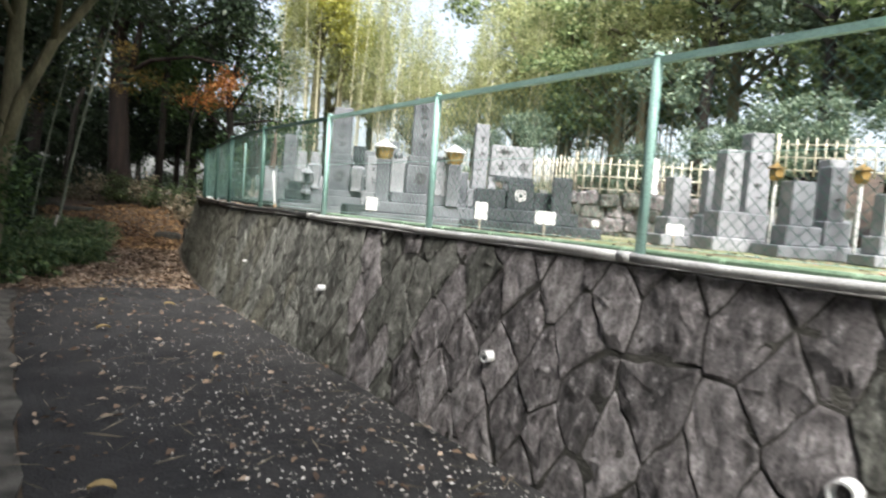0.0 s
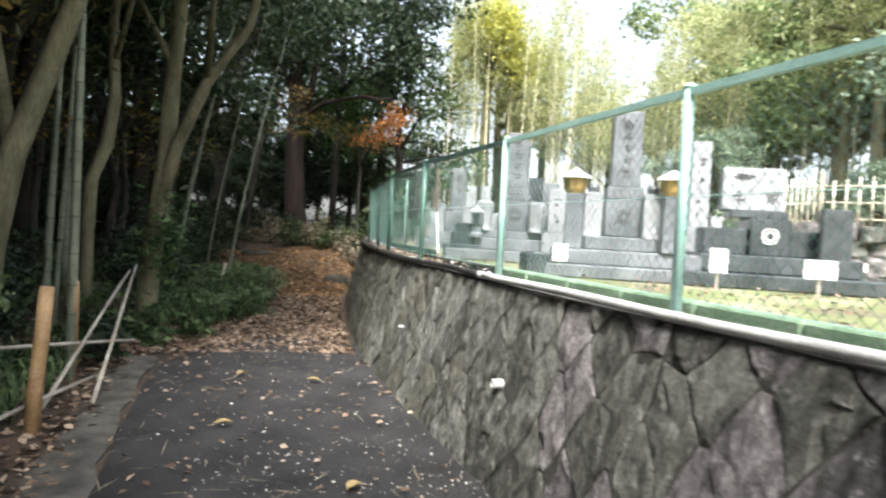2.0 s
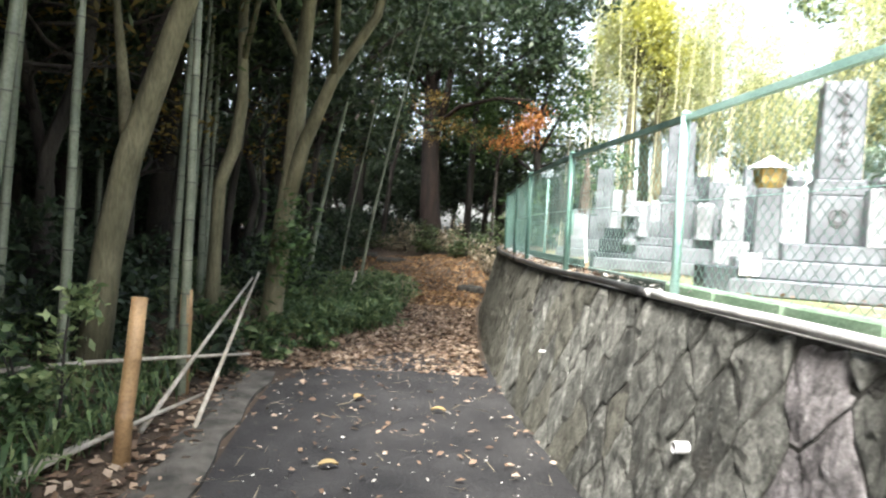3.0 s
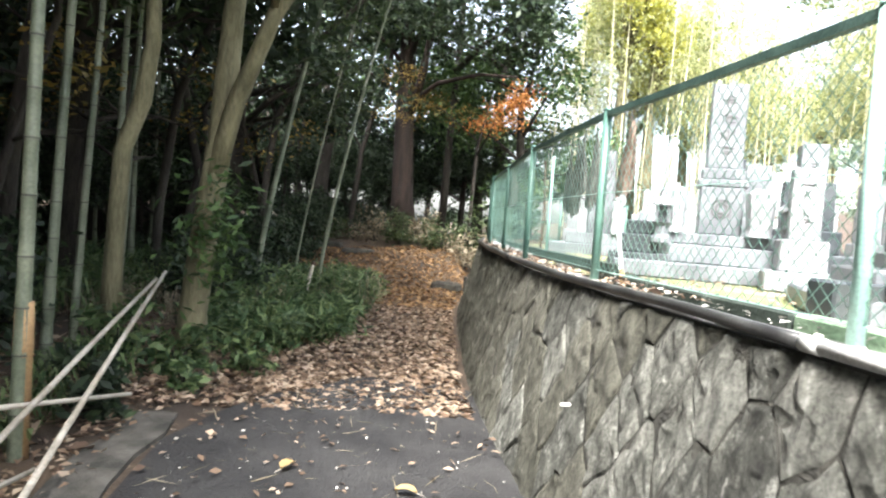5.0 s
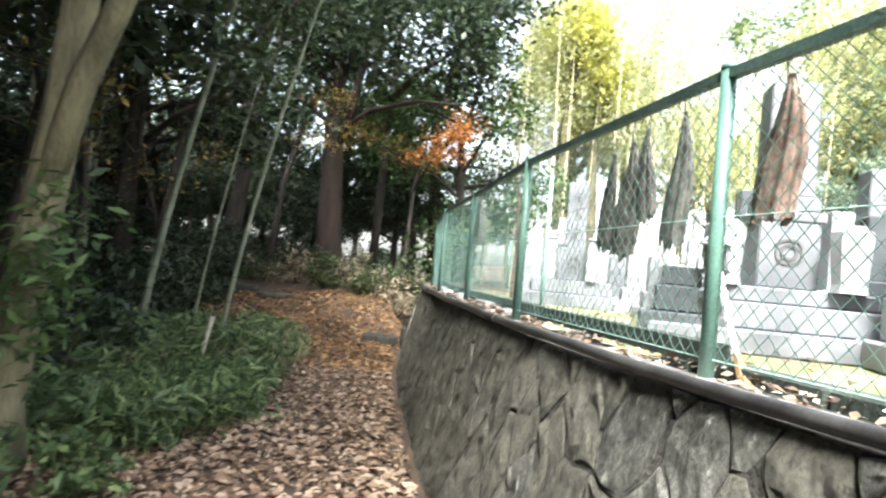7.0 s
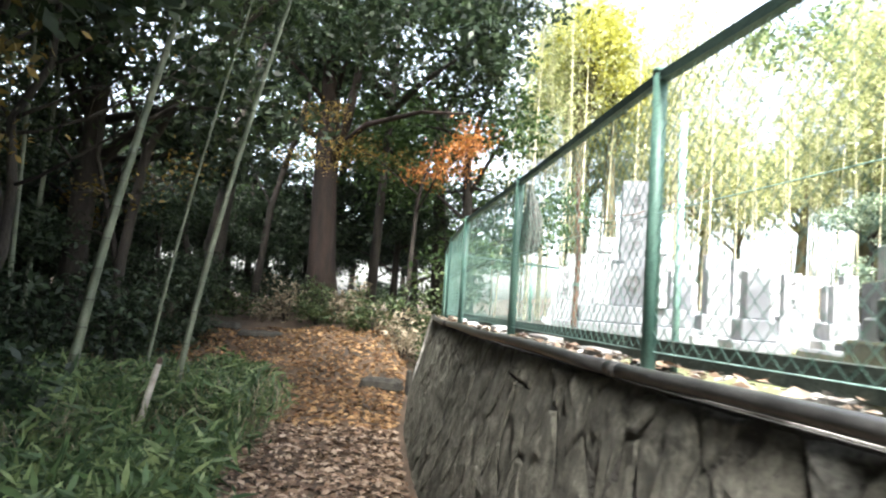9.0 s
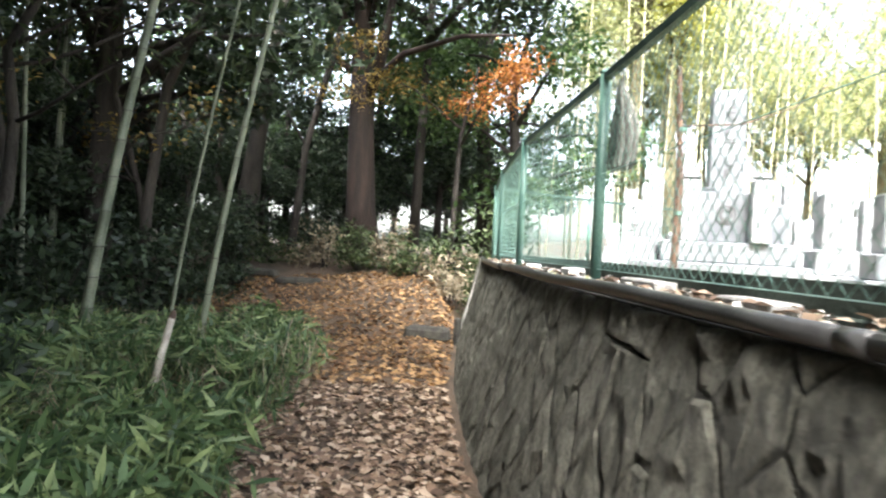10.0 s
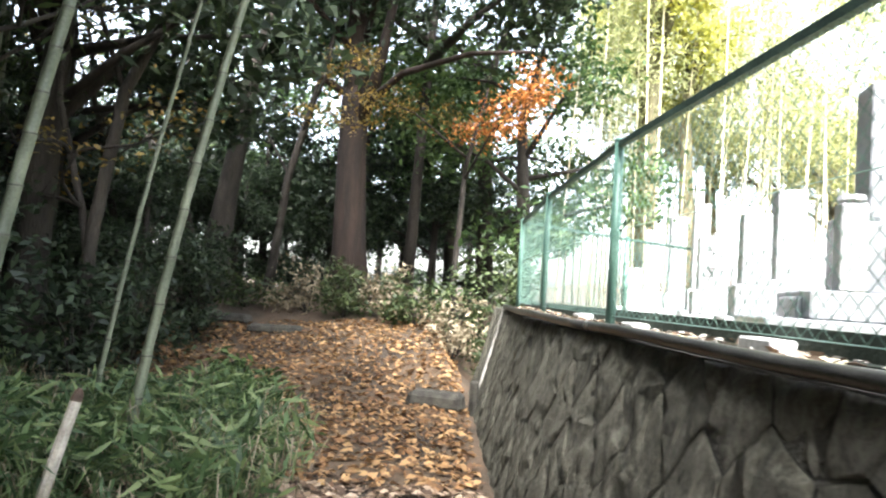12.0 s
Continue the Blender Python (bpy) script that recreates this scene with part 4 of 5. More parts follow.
def bamboo(x, y, height, r0, lean, turn, label, material, leafy, seed, group="bamboo", z=None):
    b = thing("bamboo", pose(x, y, gz(x, y) - 0.05 if z is None else z, 0, 0, turn), label, "bamboo", group)
    stem = obj("culm", *culm_mesh(height, r0, lean, seed), material, b, smooth=True)
    rings, rng0, zz = [], random.Random(seed), 0.0
    while zz < height * 0.6:
        k = zz / height
        c = (lean * k ** 1.3 * height * 0.5, 0.03 * math.sin(3 * k + seed))
        rings.append(tube([(*c, zz + 0.004), (*c, zz + 0.014)], r0 * (1 - 0.75 * k) * 1.11, 8))
        zz += rng0.uniform(0.26, 0.34) if height > 3 else 0.22
    tagged(obj("node_ring", *join(rings), M_NODE, stem, "dark node rings"), kind="stuff")
    if leafy:
        rng = np.random.default_rng(seed)
        k = rng.uniform(0.45, 1.0, leafy // 9)
        cs = np.stack([lean * k ** 1.3 * height * 0.5 + rng.normal(0, 0.5, len(k)) * (1.25 - k), rng.normal(0, 0.5, len(k)) * (1.25 - k), k * height + rng.normal(0, 0.15, len(k))], 1)
        pts = (cs[:, None, :] + rng.normal(0, 0.16, (len(k), 9, 3))).reshape(-1, 3)
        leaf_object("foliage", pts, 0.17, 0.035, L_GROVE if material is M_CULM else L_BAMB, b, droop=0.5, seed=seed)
    return b


def tree(name, x, y, trunk, radii, limbs, blobs, bark, leaf, leaves, size, label, category="tree", seed=1, group="", spread=0.24, turn=0, z=None):
    """trunk: bent line; limbs: (line, radius); blobs: ellipsoids that the leaf clumps fill."""
    t = thing(name, pose(x, y, gz(x, y) - 0.06 if z is None else z, 0, 0, turn), label, category, group)
    obj("trunk", *tube(trunk, radii, 10), bark, t, smooth=True)
    for line, r in limbs:
        obj("limb", *tube(line, [r * (1 - 0.75 * i / (len(line) - 1)) for i in range(len(line))], 6), bark, t, smooth=True)
    if blobs:
        rng = np.random.default_rng(seed)
        pts = clumps(rng, blobs, 22, leaves // 22, spread)
        leaf_object("crown", pts, size, size * 0.48, leaf, t, seed=seed)
    return t


def round_tree(x, y, h, r, bark, leaf, leaves, size, label, seed, group, low=0.3, z=None, stout=1.0):
    rng = random.Random(seed)
    bend = [rng.uniform(-0.3, 0.3) for _ in range(4)]
    trunk = [(0, 0, 0), (bend[0] * 0.4, bend[1] * 0.4, h * 0.3), (bend[0], bend[1], h * 0.6), (bend[2], bend[3], h * 0.92)]
    limbs, blobs = [], []
    for k in range(9):
        a = rng.uniform(0, 6.28)
        z0 = h * rng.uniform(low, 0.75)
        rr = r * rng.uniform(0.4, 0.9)
        tip = (rr * math.cos(a), rr * math.sin(a), z0 + h * rng.uniform(0.05, 0.22))
        limbs.append(([(bend[0] * z0 / h, bend[1] * z0 / h, z0), (tip[0] * 0.5, tip[1] * 0.5, (z0 + tip[2]) / 2 + 0.1), tip], 0.02 * h * 0.5))
        blobs.append((tip, (r * rng.uniform(0.3, 0.5), r * rng.uniform(0.3, 0.5), h * rng.uniform(0.07, 0.13))))
    blobs.append(((bend[2], bend[3], h * 0.9), (r * 0.5, r * 0.5, h * 0.12)))
    return tree("tree", x, y, trunk, [0.028 * h * stout, 0.022 * h * stout, 0.015 * h * stout, 0.004 * h], limbs, blobs, bark, leaf, leaves, size, label, seed=seed, group=group, z=z)


# ---- forest beside the path ----

def grow(kind, make, spots):
    """Plants the first by make(x, y) and copies it, turned and scaled, at the other spots."""
    x0, y0 = spots[0][:2]
    first_ = make(x0, y0)
    for x, y, k, turn in spots[1:]:
        copy_thing(first_, pose(x, y, gz(x, y) - 0.06, 0, 0, turn)).scale = (k, k, k)


fr = random.Random(31)


def scatter(n, s0, s1, o0, o1, k0=0.8, k1=1.25):
    out = []
    for _ in range(n):
        p = P(fr.uniform(s0, s1), fr.uniform(o0, o1))
        out.append((p.x, p.y, fr.uniform(k0, k1), fr.uniform(0, 360)))
    return out


# twin-stemmed tree with pale bark at the path's edge
tree("tree", -5.72, 8.0, [(0, 0, 0), (-0.02, 0.0, 0.5), (0.02, 0.05, 1.3), (0.10, 0.1, 2.2), (0.12, 0.15, 3.4), (0.15, 0.3, 5.2), (0.1, 0.5, 7.5)], [0.17, 0.135, 0.125, 0.12, 0.10, 0.08, 0.03],
     [([(0.06, 0.06, 1.75), (0.30, 0.05, 2.5), (0.75, 0.0, 3.3), (1.25, 0.1, 4.0), (1.6, 0.2, 5.6), (1.8, 0.2, 7.0)], 0.10), ([(0.12, 0.1, 3.6), (-0.6, 0.2, 4.6), (-1.3, 0.5, 5.4)], 0.05), ([(0.75, 0, 3.3), (1.3, -0.7, 4.3), (1.9, -1.2, 4.8)], 0.045)],
     [((0.3, 0.2, 6.3), (1.8, 1.8, 1.3)), ((1.9, -0.2, 5.8), (1.4, 1.6, 1.2)), ((-1.2, 0.4, 5.8), (1.1, 1.2, 0.9))], M_BARK, L_DARK, 5200, 0.17, "twin-stemmed tree with smooth pale bark at the path edge", seed=3)
# a sprig of young leaves on its foot
leaf_object("shoots", np.random.default_rng(4).normal(0, 1, (420, 3)) * (0.16, 0.16, 0.30) + (-5.45, 7.92, 1.25), 0.13, 0.04, L_MID, seed=4)
tagged(bpy.data.objects["shoots"], "green leafy shoots growing round the twin trunk", "shrub", kind="stuff")
# kinked tree
tree("tree", -6.28, 7.52, [(0, 0, 0), (0.02, 0, 1.2), (0.05, 0, 1.95), (0.25, 0.02, 2.40), (0.31, 0.05, 2.95), (0.2, 0.1, 4.0), (0.3, 0.3, 6.2)], [0.105, 0.08, 0.076, 0.08, 0.068, 0.056, 0.03],
     [([(0.26, 0.07, 3.4), (0.9, -0.2, 4.6), (1.4, -0.3, 5.3)], 0.04)], [((0.3, 0.2, 6.0), (1.6, 1.6, 1.1))], M_BARK, L_DARK, 2600, 0.17, "kinked pale-barked tree among the bamboo", seed=6)
# leaning trunk near the start
tree("tree", -5.3, 5.3, [(0, 0, 0), (0.1, 0.05, 1.2), (0.25, 0.1, 2.0), (0.7, 0.2, 3.2), (1.2, 0.3, 4.6), (1.4, 0.3, 6.2)], [0.14, 0.12, 0.11, 0.09, 0.07, 0.03],
     [([(0.25, 0.1, 2.0), (-0.2, 0.3, 3.0), (-0.5, 0.3, 4.4)], 0.07)], [((1.2, 0.3, 5.9), (1.7, 1.7, 1.1)), ((-0.5, 0.3, 5.2), (1.2, 1.2, 0.9))], M_BARK, L_DARK, 3600, 0.17, "leaning mossy tree trunk forking low", seed=8)
# great red-barked tree at the bend
tree("tree", -10.6, 20.6, [(0.2, 0, 0), (0.12, 0, 1.2), (0.02, 0, 3.0), (0.0, 0, 4.2), (-0.1, 0, 6.5), (-0.2, 0.2, 10)], [0.48, 0.34, 0.295, 0.285, 0.2, 0.05],
     [([(0.1, 0, 3.6), (0.55, -0.2, 4.6), (0.9, -0.4, 6.0), (1.2, -0.6, 8.0)], 0.17), ([(0.1, 0, 4.0), (1.3, -0.6, 4.5), (2.8, -1.1, 4.6), (4.0, -1.5, 4.4)], 0.09), ([(0, 0, 4.2), (-1.2, -0.5, 5.0), (-2.6, -0.8, 5.2)], 0.09),
      ([(0.1, 0, 5.0), (-0.9, -0.9, 6.2), (-2.0, -1.6, 6.8)], 0.07), ([(0.1, 0, 5.4), (1.0, -1.0, 6.6), (2.0, -2.0, 7.2)], 0.07)],
     [((2.6, -1.0, 6.3), (2.4, 2.0, 1.3)), ((-1.8, -0.8, 6.6), (2.2, 2.0, 1.4)), ((0.5, -0.5, 8.3), (2.6, 2.4, 1.6)), ((3.8, -1.2, 8.0), (2.0, 1.8, 1.4))], M_REDBARK, L_DARK, 9000, 0.2, "great red-barked tree beyond the leafy path", seed=9, spread=0.36)
# maple sprays in autumn colour, hanging before the great tree
tree("maple_tree", -8.2, 20.4, [(0, 0, 0), (0.1, -0.1, 1.5), (0.2, -0.2, 3.2), (0.6, -0.4, 4.6)], [0.07, 0.055, 0.045, 0.015],
     [([(0.2, -0.2, 3.0), (0.8, -0.6, 3.8), (1.5, -0.9, 4.2)], 0.03), ([(0.2, -0.2, 3.4), (-0.8, -0.4, 4.2), (-1.8, -0.5, 4.6)], 0.03)],
     [((1.15, -0.65, 4.05), (0.62, 0.5, 0.42)), ((0.5, -0.5, 3.75), (0.5, 0.4, 0.25)), ((1.5, -0.7, 4.55), (0.35, 0.4, 0.3))], M_DBARK, L_MAPLE, 1500, 0.085, "small maple with orange autumn leaves", seed=10, spread=0.16)
mt = bpy.data.objects["maple_tree"]
leaf_object("ochre_spray", clumps(np.random.default_rng(77), [((-1.9, -0.5, 4.3), (1.5, 0.5, 0.4)), ((0.0, -0.5, 4.0), (0.9, 0.4, 0.25)), ((-2.2, -0.5, 5.2), (0.8, 0.5, 0.3))], 12, 130, 0.16), 0.09, 0.04, L_OCHRE, mt, "ochre and olive leaves", seed=77)
# thin dark leaning tree
tree("tree", -12.2, 20.4, [(0, 0, 0), (0.15, 0, 1.2), (0.3, 0, 2.6), (0.7, 0, 4.0), (1.3, 0, 6.2), (1.7, 0, 8.0)], [0.12, 0.09, 0.08, 0.07, 0.05, 0.02],
     [([(0.5, 0, 3.4), (1.2, -0.3, 4.6), (1.4, -0.4, 6.0)], 0.04), ([(0.3, 0, 2.6), (-0.5, 0.2, 3.6), (-0.9, 0.2, 4.4)], 0.03)], [((1.3, 0, 6.8), (1.8, 1.6, 1.1))], M_DBARK, L_DARK, 2400, 0.17, "thin dark tree leaning over the path", seed=11)
st = thing("old_tree", pose(-12.6, 19.2, gz(-12.6, 19.2) - 0.1), "broad-footed dark old tree in the undergrowth", "tree")
obj("trunk", *tube([(0, 0, 0), (0, 0, 0.4), (0.05, 0, 1.1), (0.15, 0.05, 2.2), (0.5, 0.05, 4.5), (0.9, 0.1, 6.5)], [0.6, 0.36, 0.26, 0.2, 0.13, 0.04], 12), M_DBARK, st, smooth=True)

# bamboo culms that stand singly near the path: x, y, height, radius, lean, turn
for i, (x, y, h, r, lean, turn) in enumerate(((-4.57, 5.65, 7.5, 0.045, 0.02, 200), (-7.48, 12.36, 8.0, 0.034, 0.42, 20), (-8.38, 11.9, 8.0, 0.052, 0.42, 15), (-8.38, 12.9, 7.0, 0.022, 0.36, 20), (-7.9, 8.8, 7.5, 0.055, 0.03, 90), (-8.3, 9.2, 7.5, 0.045, 0.08, 10),
                                             (-4.6, 4.0, 7.0, 0.05, 0.3, 10), (-4.78, 4.72, 7.0, 0.042, 0.04, 40), (-5.4, 4.6, 7.0, 0.04, 0.1, 30), (-6.2, 6.9, 7.5, 0.05, 0.06, 0), (-6.6, 7.4, 7.0, 0.04, 0.1, 0))):
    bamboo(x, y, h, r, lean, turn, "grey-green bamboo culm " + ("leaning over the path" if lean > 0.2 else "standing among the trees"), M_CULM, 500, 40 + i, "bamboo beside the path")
# a young tree with fresh yellow-green leaves beside the stake, and the dry sheath round the nearest culm
sp = tree("sapling", -4.02, 4.22, [(0, 0, 0), (0.02, 0.01, 0.4), (-0.01, 0.04, 0.75), (0.03, 0.05, 1.1)], [0.012, 0.01, 0.008, 0.003],
          [([(0.02, 0.01, 0.45), (0.14, 0.02, 0.62), (0.22, 0.02, 0.70)], 0.005), ([(0, 0.03, 0.6), (-0.12, 0.05, 0.72), (-0.2, 0.04, 0.70)], 0.005), ([(-0.01, 0.04, 0.75), (0.1, 0.1, 0.9), (0.16, 0.12, 0.98)], 0.004)],
          [((0.18, 0.02, 0.68), (0.10, 0.10, 0.08)), ((-0.16, 0.04, 0.70), (0.10, 0.10, 0.08)), ((0.06, 0.06, 0.98), (0.12, 0.12, 0.12)), ((0.02, 0.02, 0.5), (0.14, 0.12, 0.08))], M_DBARK, L_HILL, 330, 0.075, "young tree with fresh yellow-green leaves", seed=19, spread=0.05)
nearest = [o for o in scene.objects if o.name.startswith("bamboo") and o.parent is None and abs(o.matrix_world.translation.x + 4.57) < 0.01][0]
obj("dry_sheath", *tube([(0, 0, 0.0), (0.002, 0, 0.3), (0.002, 0, 0.31), (0.004, 0, 0.62), (0.004, 0, 0.63), (0.006, 0, 0.93)], [0.052, 0.05, 0.055, 0.05, 0.054, 0.049], 10), M_DRYCULM, nearest, "dry brown sheath", smooth=True)
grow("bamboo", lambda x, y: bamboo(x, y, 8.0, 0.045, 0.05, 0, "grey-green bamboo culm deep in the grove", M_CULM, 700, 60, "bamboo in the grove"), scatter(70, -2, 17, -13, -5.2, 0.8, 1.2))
# grove trees south of the start are unseen, added to shade the lane
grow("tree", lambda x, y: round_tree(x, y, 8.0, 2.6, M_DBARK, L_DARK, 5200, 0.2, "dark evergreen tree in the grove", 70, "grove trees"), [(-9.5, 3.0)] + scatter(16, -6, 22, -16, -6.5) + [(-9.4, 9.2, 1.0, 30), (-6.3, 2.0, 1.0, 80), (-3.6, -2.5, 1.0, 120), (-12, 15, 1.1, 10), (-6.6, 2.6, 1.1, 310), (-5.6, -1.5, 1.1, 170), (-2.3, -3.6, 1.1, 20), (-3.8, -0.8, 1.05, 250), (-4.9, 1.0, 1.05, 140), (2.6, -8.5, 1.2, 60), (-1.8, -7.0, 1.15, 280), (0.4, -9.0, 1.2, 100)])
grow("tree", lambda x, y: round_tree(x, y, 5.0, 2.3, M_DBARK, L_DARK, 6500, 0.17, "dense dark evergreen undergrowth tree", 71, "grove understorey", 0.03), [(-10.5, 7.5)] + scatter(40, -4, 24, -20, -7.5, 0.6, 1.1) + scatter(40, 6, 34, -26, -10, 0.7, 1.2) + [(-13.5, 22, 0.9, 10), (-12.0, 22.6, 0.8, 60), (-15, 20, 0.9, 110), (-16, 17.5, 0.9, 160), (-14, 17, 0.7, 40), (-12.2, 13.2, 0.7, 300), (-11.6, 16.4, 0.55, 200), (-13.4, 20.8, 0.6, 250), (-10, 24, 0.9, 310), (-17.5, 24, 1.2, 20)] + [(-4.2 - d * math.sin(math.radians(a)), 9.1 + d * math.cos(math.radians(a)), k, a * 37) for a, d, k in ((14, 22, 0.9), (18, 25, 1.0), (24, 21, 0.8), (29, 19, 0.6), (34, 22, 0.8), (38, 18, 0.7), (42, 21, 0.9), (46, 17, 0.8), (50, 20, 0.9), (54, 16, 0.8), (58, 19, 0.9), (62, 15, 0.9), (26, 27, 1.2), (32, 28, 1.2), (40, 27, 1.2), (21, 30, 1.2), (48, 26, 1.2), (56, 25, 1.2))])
# two crowns outside the view, added to darken the lane and grove
grow("tree", lambda x, y: round_tree(x, y, 7.5, 3.4, M_DBARK, L_DARK, 9000, 0.2, "added evergreen over the lane, out of view", 75, "overhanging trees", 0.6), [(-4.8, -0.2), (-5.2, 3.4, 1.0, 310)])


def leaning_tree(x, y):
    """An added evergreen that leans out of the grove; its flat crown, mostly out of view, shades the path."""
    return tree("tree", x, y, [(0, 0, 0), (0.05, 0, 1.5), (0.2, 0.1, 3.2), (0.9, 0.1, 4.8), (2.0, 0.0, 5.8), (3.0, 0, 6.4)], [0.085, 0.075, 0.07, 0.06, 0.045, 0.02],
                [([(0.9, 0.1, 4.8), (1.6, 1.0, 5.6), (2.2, 1.9, 6.2)], 0.035), ([(1.2, 0.1, 5.1), (2.0, -0.9, 5.7), (2.4, -1.8, 6.1)], 0.035), ([(0.2, 0.1, 3.2), (-0.5, 0.4, 4.6), (-0.8, 0.5, 6.0)], 0.04)],
                [((2.4, 0.0, 6.5), (2.2, 1.4, 0.7)), ((2.0, 1.5, 6.3), (1.8, 1.2, 0.7)), ((2.1, -1.5, 6.3), (1.8, 1.2, 0.7)), ((0.2, 0.3, 6.4), (1.8, 1.8, 0.8))], M_DBARK, L_DARK, 5500, 0.2, "added evergreen leaning out to shade the path", seed=76, group="leaning trees", spread=0.3)


spots = []
for k, s_ in enumerate((5.6, -3.8, 8.8, 12.2, 16.6)):
    p, q = P(s_, -6.0 if s_ < 0 else -5.3), P(s_, 0.0)
    spots.append((p.x, p.y, 1.0 + 0.08 * (k % 3), math.degrees(math.atan2(q.y - p.y, q.x - p.x)) + 12 * (k % 3 - 1)))
lt = leaning_tree(*spots[0][:2])
lt.matrix_world = pose(spots[0][0], spots[0][1], lt.matrix_world.translation.z, 0, 0, spots[0][3])
for x, y, k, turn in spots[1:]:
    copy_thing(lt, pose(x, y, gz(x, y) - 0.06, 0, 0, turn)).scale = (k, k, k)


def crooked(x, y, h, seed, label):
    """A thin bare understorey tree: a wandering stem and many crooked limbs with twigs."""
    rng = random.Random(seed)
    pts, c = [], Vector((0, 0, 0))
    lean = Vector((rng.uniform(-0.25, 0.25), rng.uniform(-0.25, 0.25), 1))
    for k in range(10):
        pts.append(c.copy())
        c += (lean + Vector((rng.uniform(-0.22, 0.22), rng.uniform(-0.22, 0.22), 0))) * h / 9
    limbs = []
    for k in range(13):
        p = pts[rng.randint(3, 8)].copy()
        a, up = rng.uniform(0, 6.28), rng.uniform(-0.1, 0.75)
        line = [p.copy()]
        step_ = rng.uniform(0.16, 0.36) * h / 6
        for q in range(5):
            a += rng.uniform(-0.6, 0.6)
            up += rng.uniform(-0.35, 0.35)
            p += Vector((math.cos(a), math.sin(a), up)) * step_
            line.append(p.copy())
        limbs.append((line, 0.005 * h * rng.uniform(0.5, 1.0)))
        for q in (2, 3, 4):
            b = a + rng.uniform(-1.3, 1.3)
            t0 = line[q]
            limbs.append(([t0, t0 + Vector((math.cos(b), math.sin(b), rng.uniform(-0.3, 0.8))) * step_ * 0.7, t0 + Vector((math.cos(b + 0.5), math.sin(b + 0.5), rng.uniform(-0.2, 0.9))) * step_ * 1.4], 0.0022 * h))
    blobs = [((line[-1].x, line[-1].y, line[-1].z), (0.4, 0.4, 0.25)) for line, r in limbs[::4]]
    return tree("tree", x, y, pts, [0.011 * h * (1 - 0.085 * k) for k in range(10)], limbs, blobs, M_DBARK, L_OCHRE if seed % 2 else L_DARK, 500, 0.11, label, seed=seed, group="crooked trees", spread=0.2)


grow("tree", lambda x, y: crooked(x, y, 6.5, 91, "thin crooked dark tree with bare twigs"), [(-12.6, 17.2)] + scatter(11, 1, 20, -11, -4.8, 0.8, 1.2))
grow("tree", lambda x, y: crooked(x, y, 7.5, 94, "crooked dark sapling with sparse leaves"), [(-13.2, 19.6)] + scatter(11, 1, 20, -11, -4.8, 0.8, 1.2))
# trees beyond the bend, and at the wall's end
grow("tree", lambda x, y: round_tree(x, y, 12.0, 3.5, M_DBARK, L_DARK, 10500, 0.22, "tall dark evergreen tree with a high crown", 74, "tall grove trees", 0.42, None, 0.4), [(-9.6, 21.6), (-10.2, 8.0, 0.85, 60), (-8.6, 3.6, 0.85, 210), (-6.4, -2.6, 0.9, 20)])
grow("tree", lambda x, y: round_tree(x, y, 6.5, 2.3, M_DBARK, L_MID, 5600, 0.17, "leafy evergreen tree beyond the bend", 72, "trees beyond the bend", 0.12), [(-7.2, 22.0), (-8.6, 24.0, 1.3, 40), (-12.5, 24.5, 1.2, 200), (-15, 23, 1.2, 20), (-10.5, 27, 1.3, 70)])
# trees and bamboo behind the graves, on the rising hill; low in the middle, where the sky comes down
def hill_spots(n, x0, x1, y0, y1, k0, k1):
    out = []
    for _ in range(n):
        x, y = fr.uniform(x0, x1), fr.uniform(y0, y1)
        bearing = (x - 0.5) / y
        dip = 0.82 if -0.09 < bearing < 0.045 else 1.0
        out.append((x, y, fr.uniform(k0, k1) * dip, fr.uniform(0, 360)))
    return out


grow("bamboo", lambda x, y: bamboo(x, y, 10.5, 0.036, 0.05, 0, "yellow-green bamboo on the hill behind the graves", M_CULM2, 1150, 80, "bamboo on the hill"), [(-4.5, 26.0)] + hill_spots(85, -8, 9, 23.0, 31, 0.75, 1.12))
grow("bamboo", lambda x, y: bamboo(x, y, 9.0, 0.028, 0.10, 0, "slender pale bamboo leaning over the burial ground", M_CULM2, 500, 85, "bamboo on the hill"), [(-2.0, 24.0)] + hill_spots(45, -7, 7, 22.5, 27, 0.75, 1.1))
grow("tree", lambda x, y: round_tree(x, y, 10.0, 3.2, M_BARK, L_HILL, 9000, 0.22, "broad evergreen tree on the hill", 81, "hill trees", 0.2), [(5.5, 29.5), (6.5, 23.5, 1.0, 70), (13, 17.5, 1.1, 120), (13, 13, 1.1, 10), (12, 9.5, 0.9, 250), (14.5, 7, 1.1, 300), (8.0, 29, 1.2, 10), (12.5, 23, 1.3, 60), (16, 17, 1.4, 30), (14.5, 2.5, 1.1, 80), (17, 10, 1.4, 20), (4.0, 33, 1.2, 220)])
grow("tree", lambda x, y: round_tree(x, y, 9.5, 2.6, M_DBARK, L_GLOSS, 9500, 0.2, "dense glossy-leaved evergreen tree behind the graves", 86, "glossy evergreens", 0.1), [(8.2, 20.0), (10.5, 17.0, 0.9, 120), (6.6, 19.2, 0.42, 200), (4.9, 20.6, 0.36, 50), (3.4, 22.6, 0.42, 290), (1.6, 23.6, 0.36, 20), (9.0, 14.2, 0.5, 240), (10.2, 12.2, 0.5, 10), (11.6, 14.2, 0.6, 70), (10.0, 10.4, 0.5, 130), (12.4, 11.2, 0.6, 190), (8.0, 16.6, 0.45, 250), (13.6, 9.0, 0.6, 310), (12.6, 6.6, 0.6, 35)])
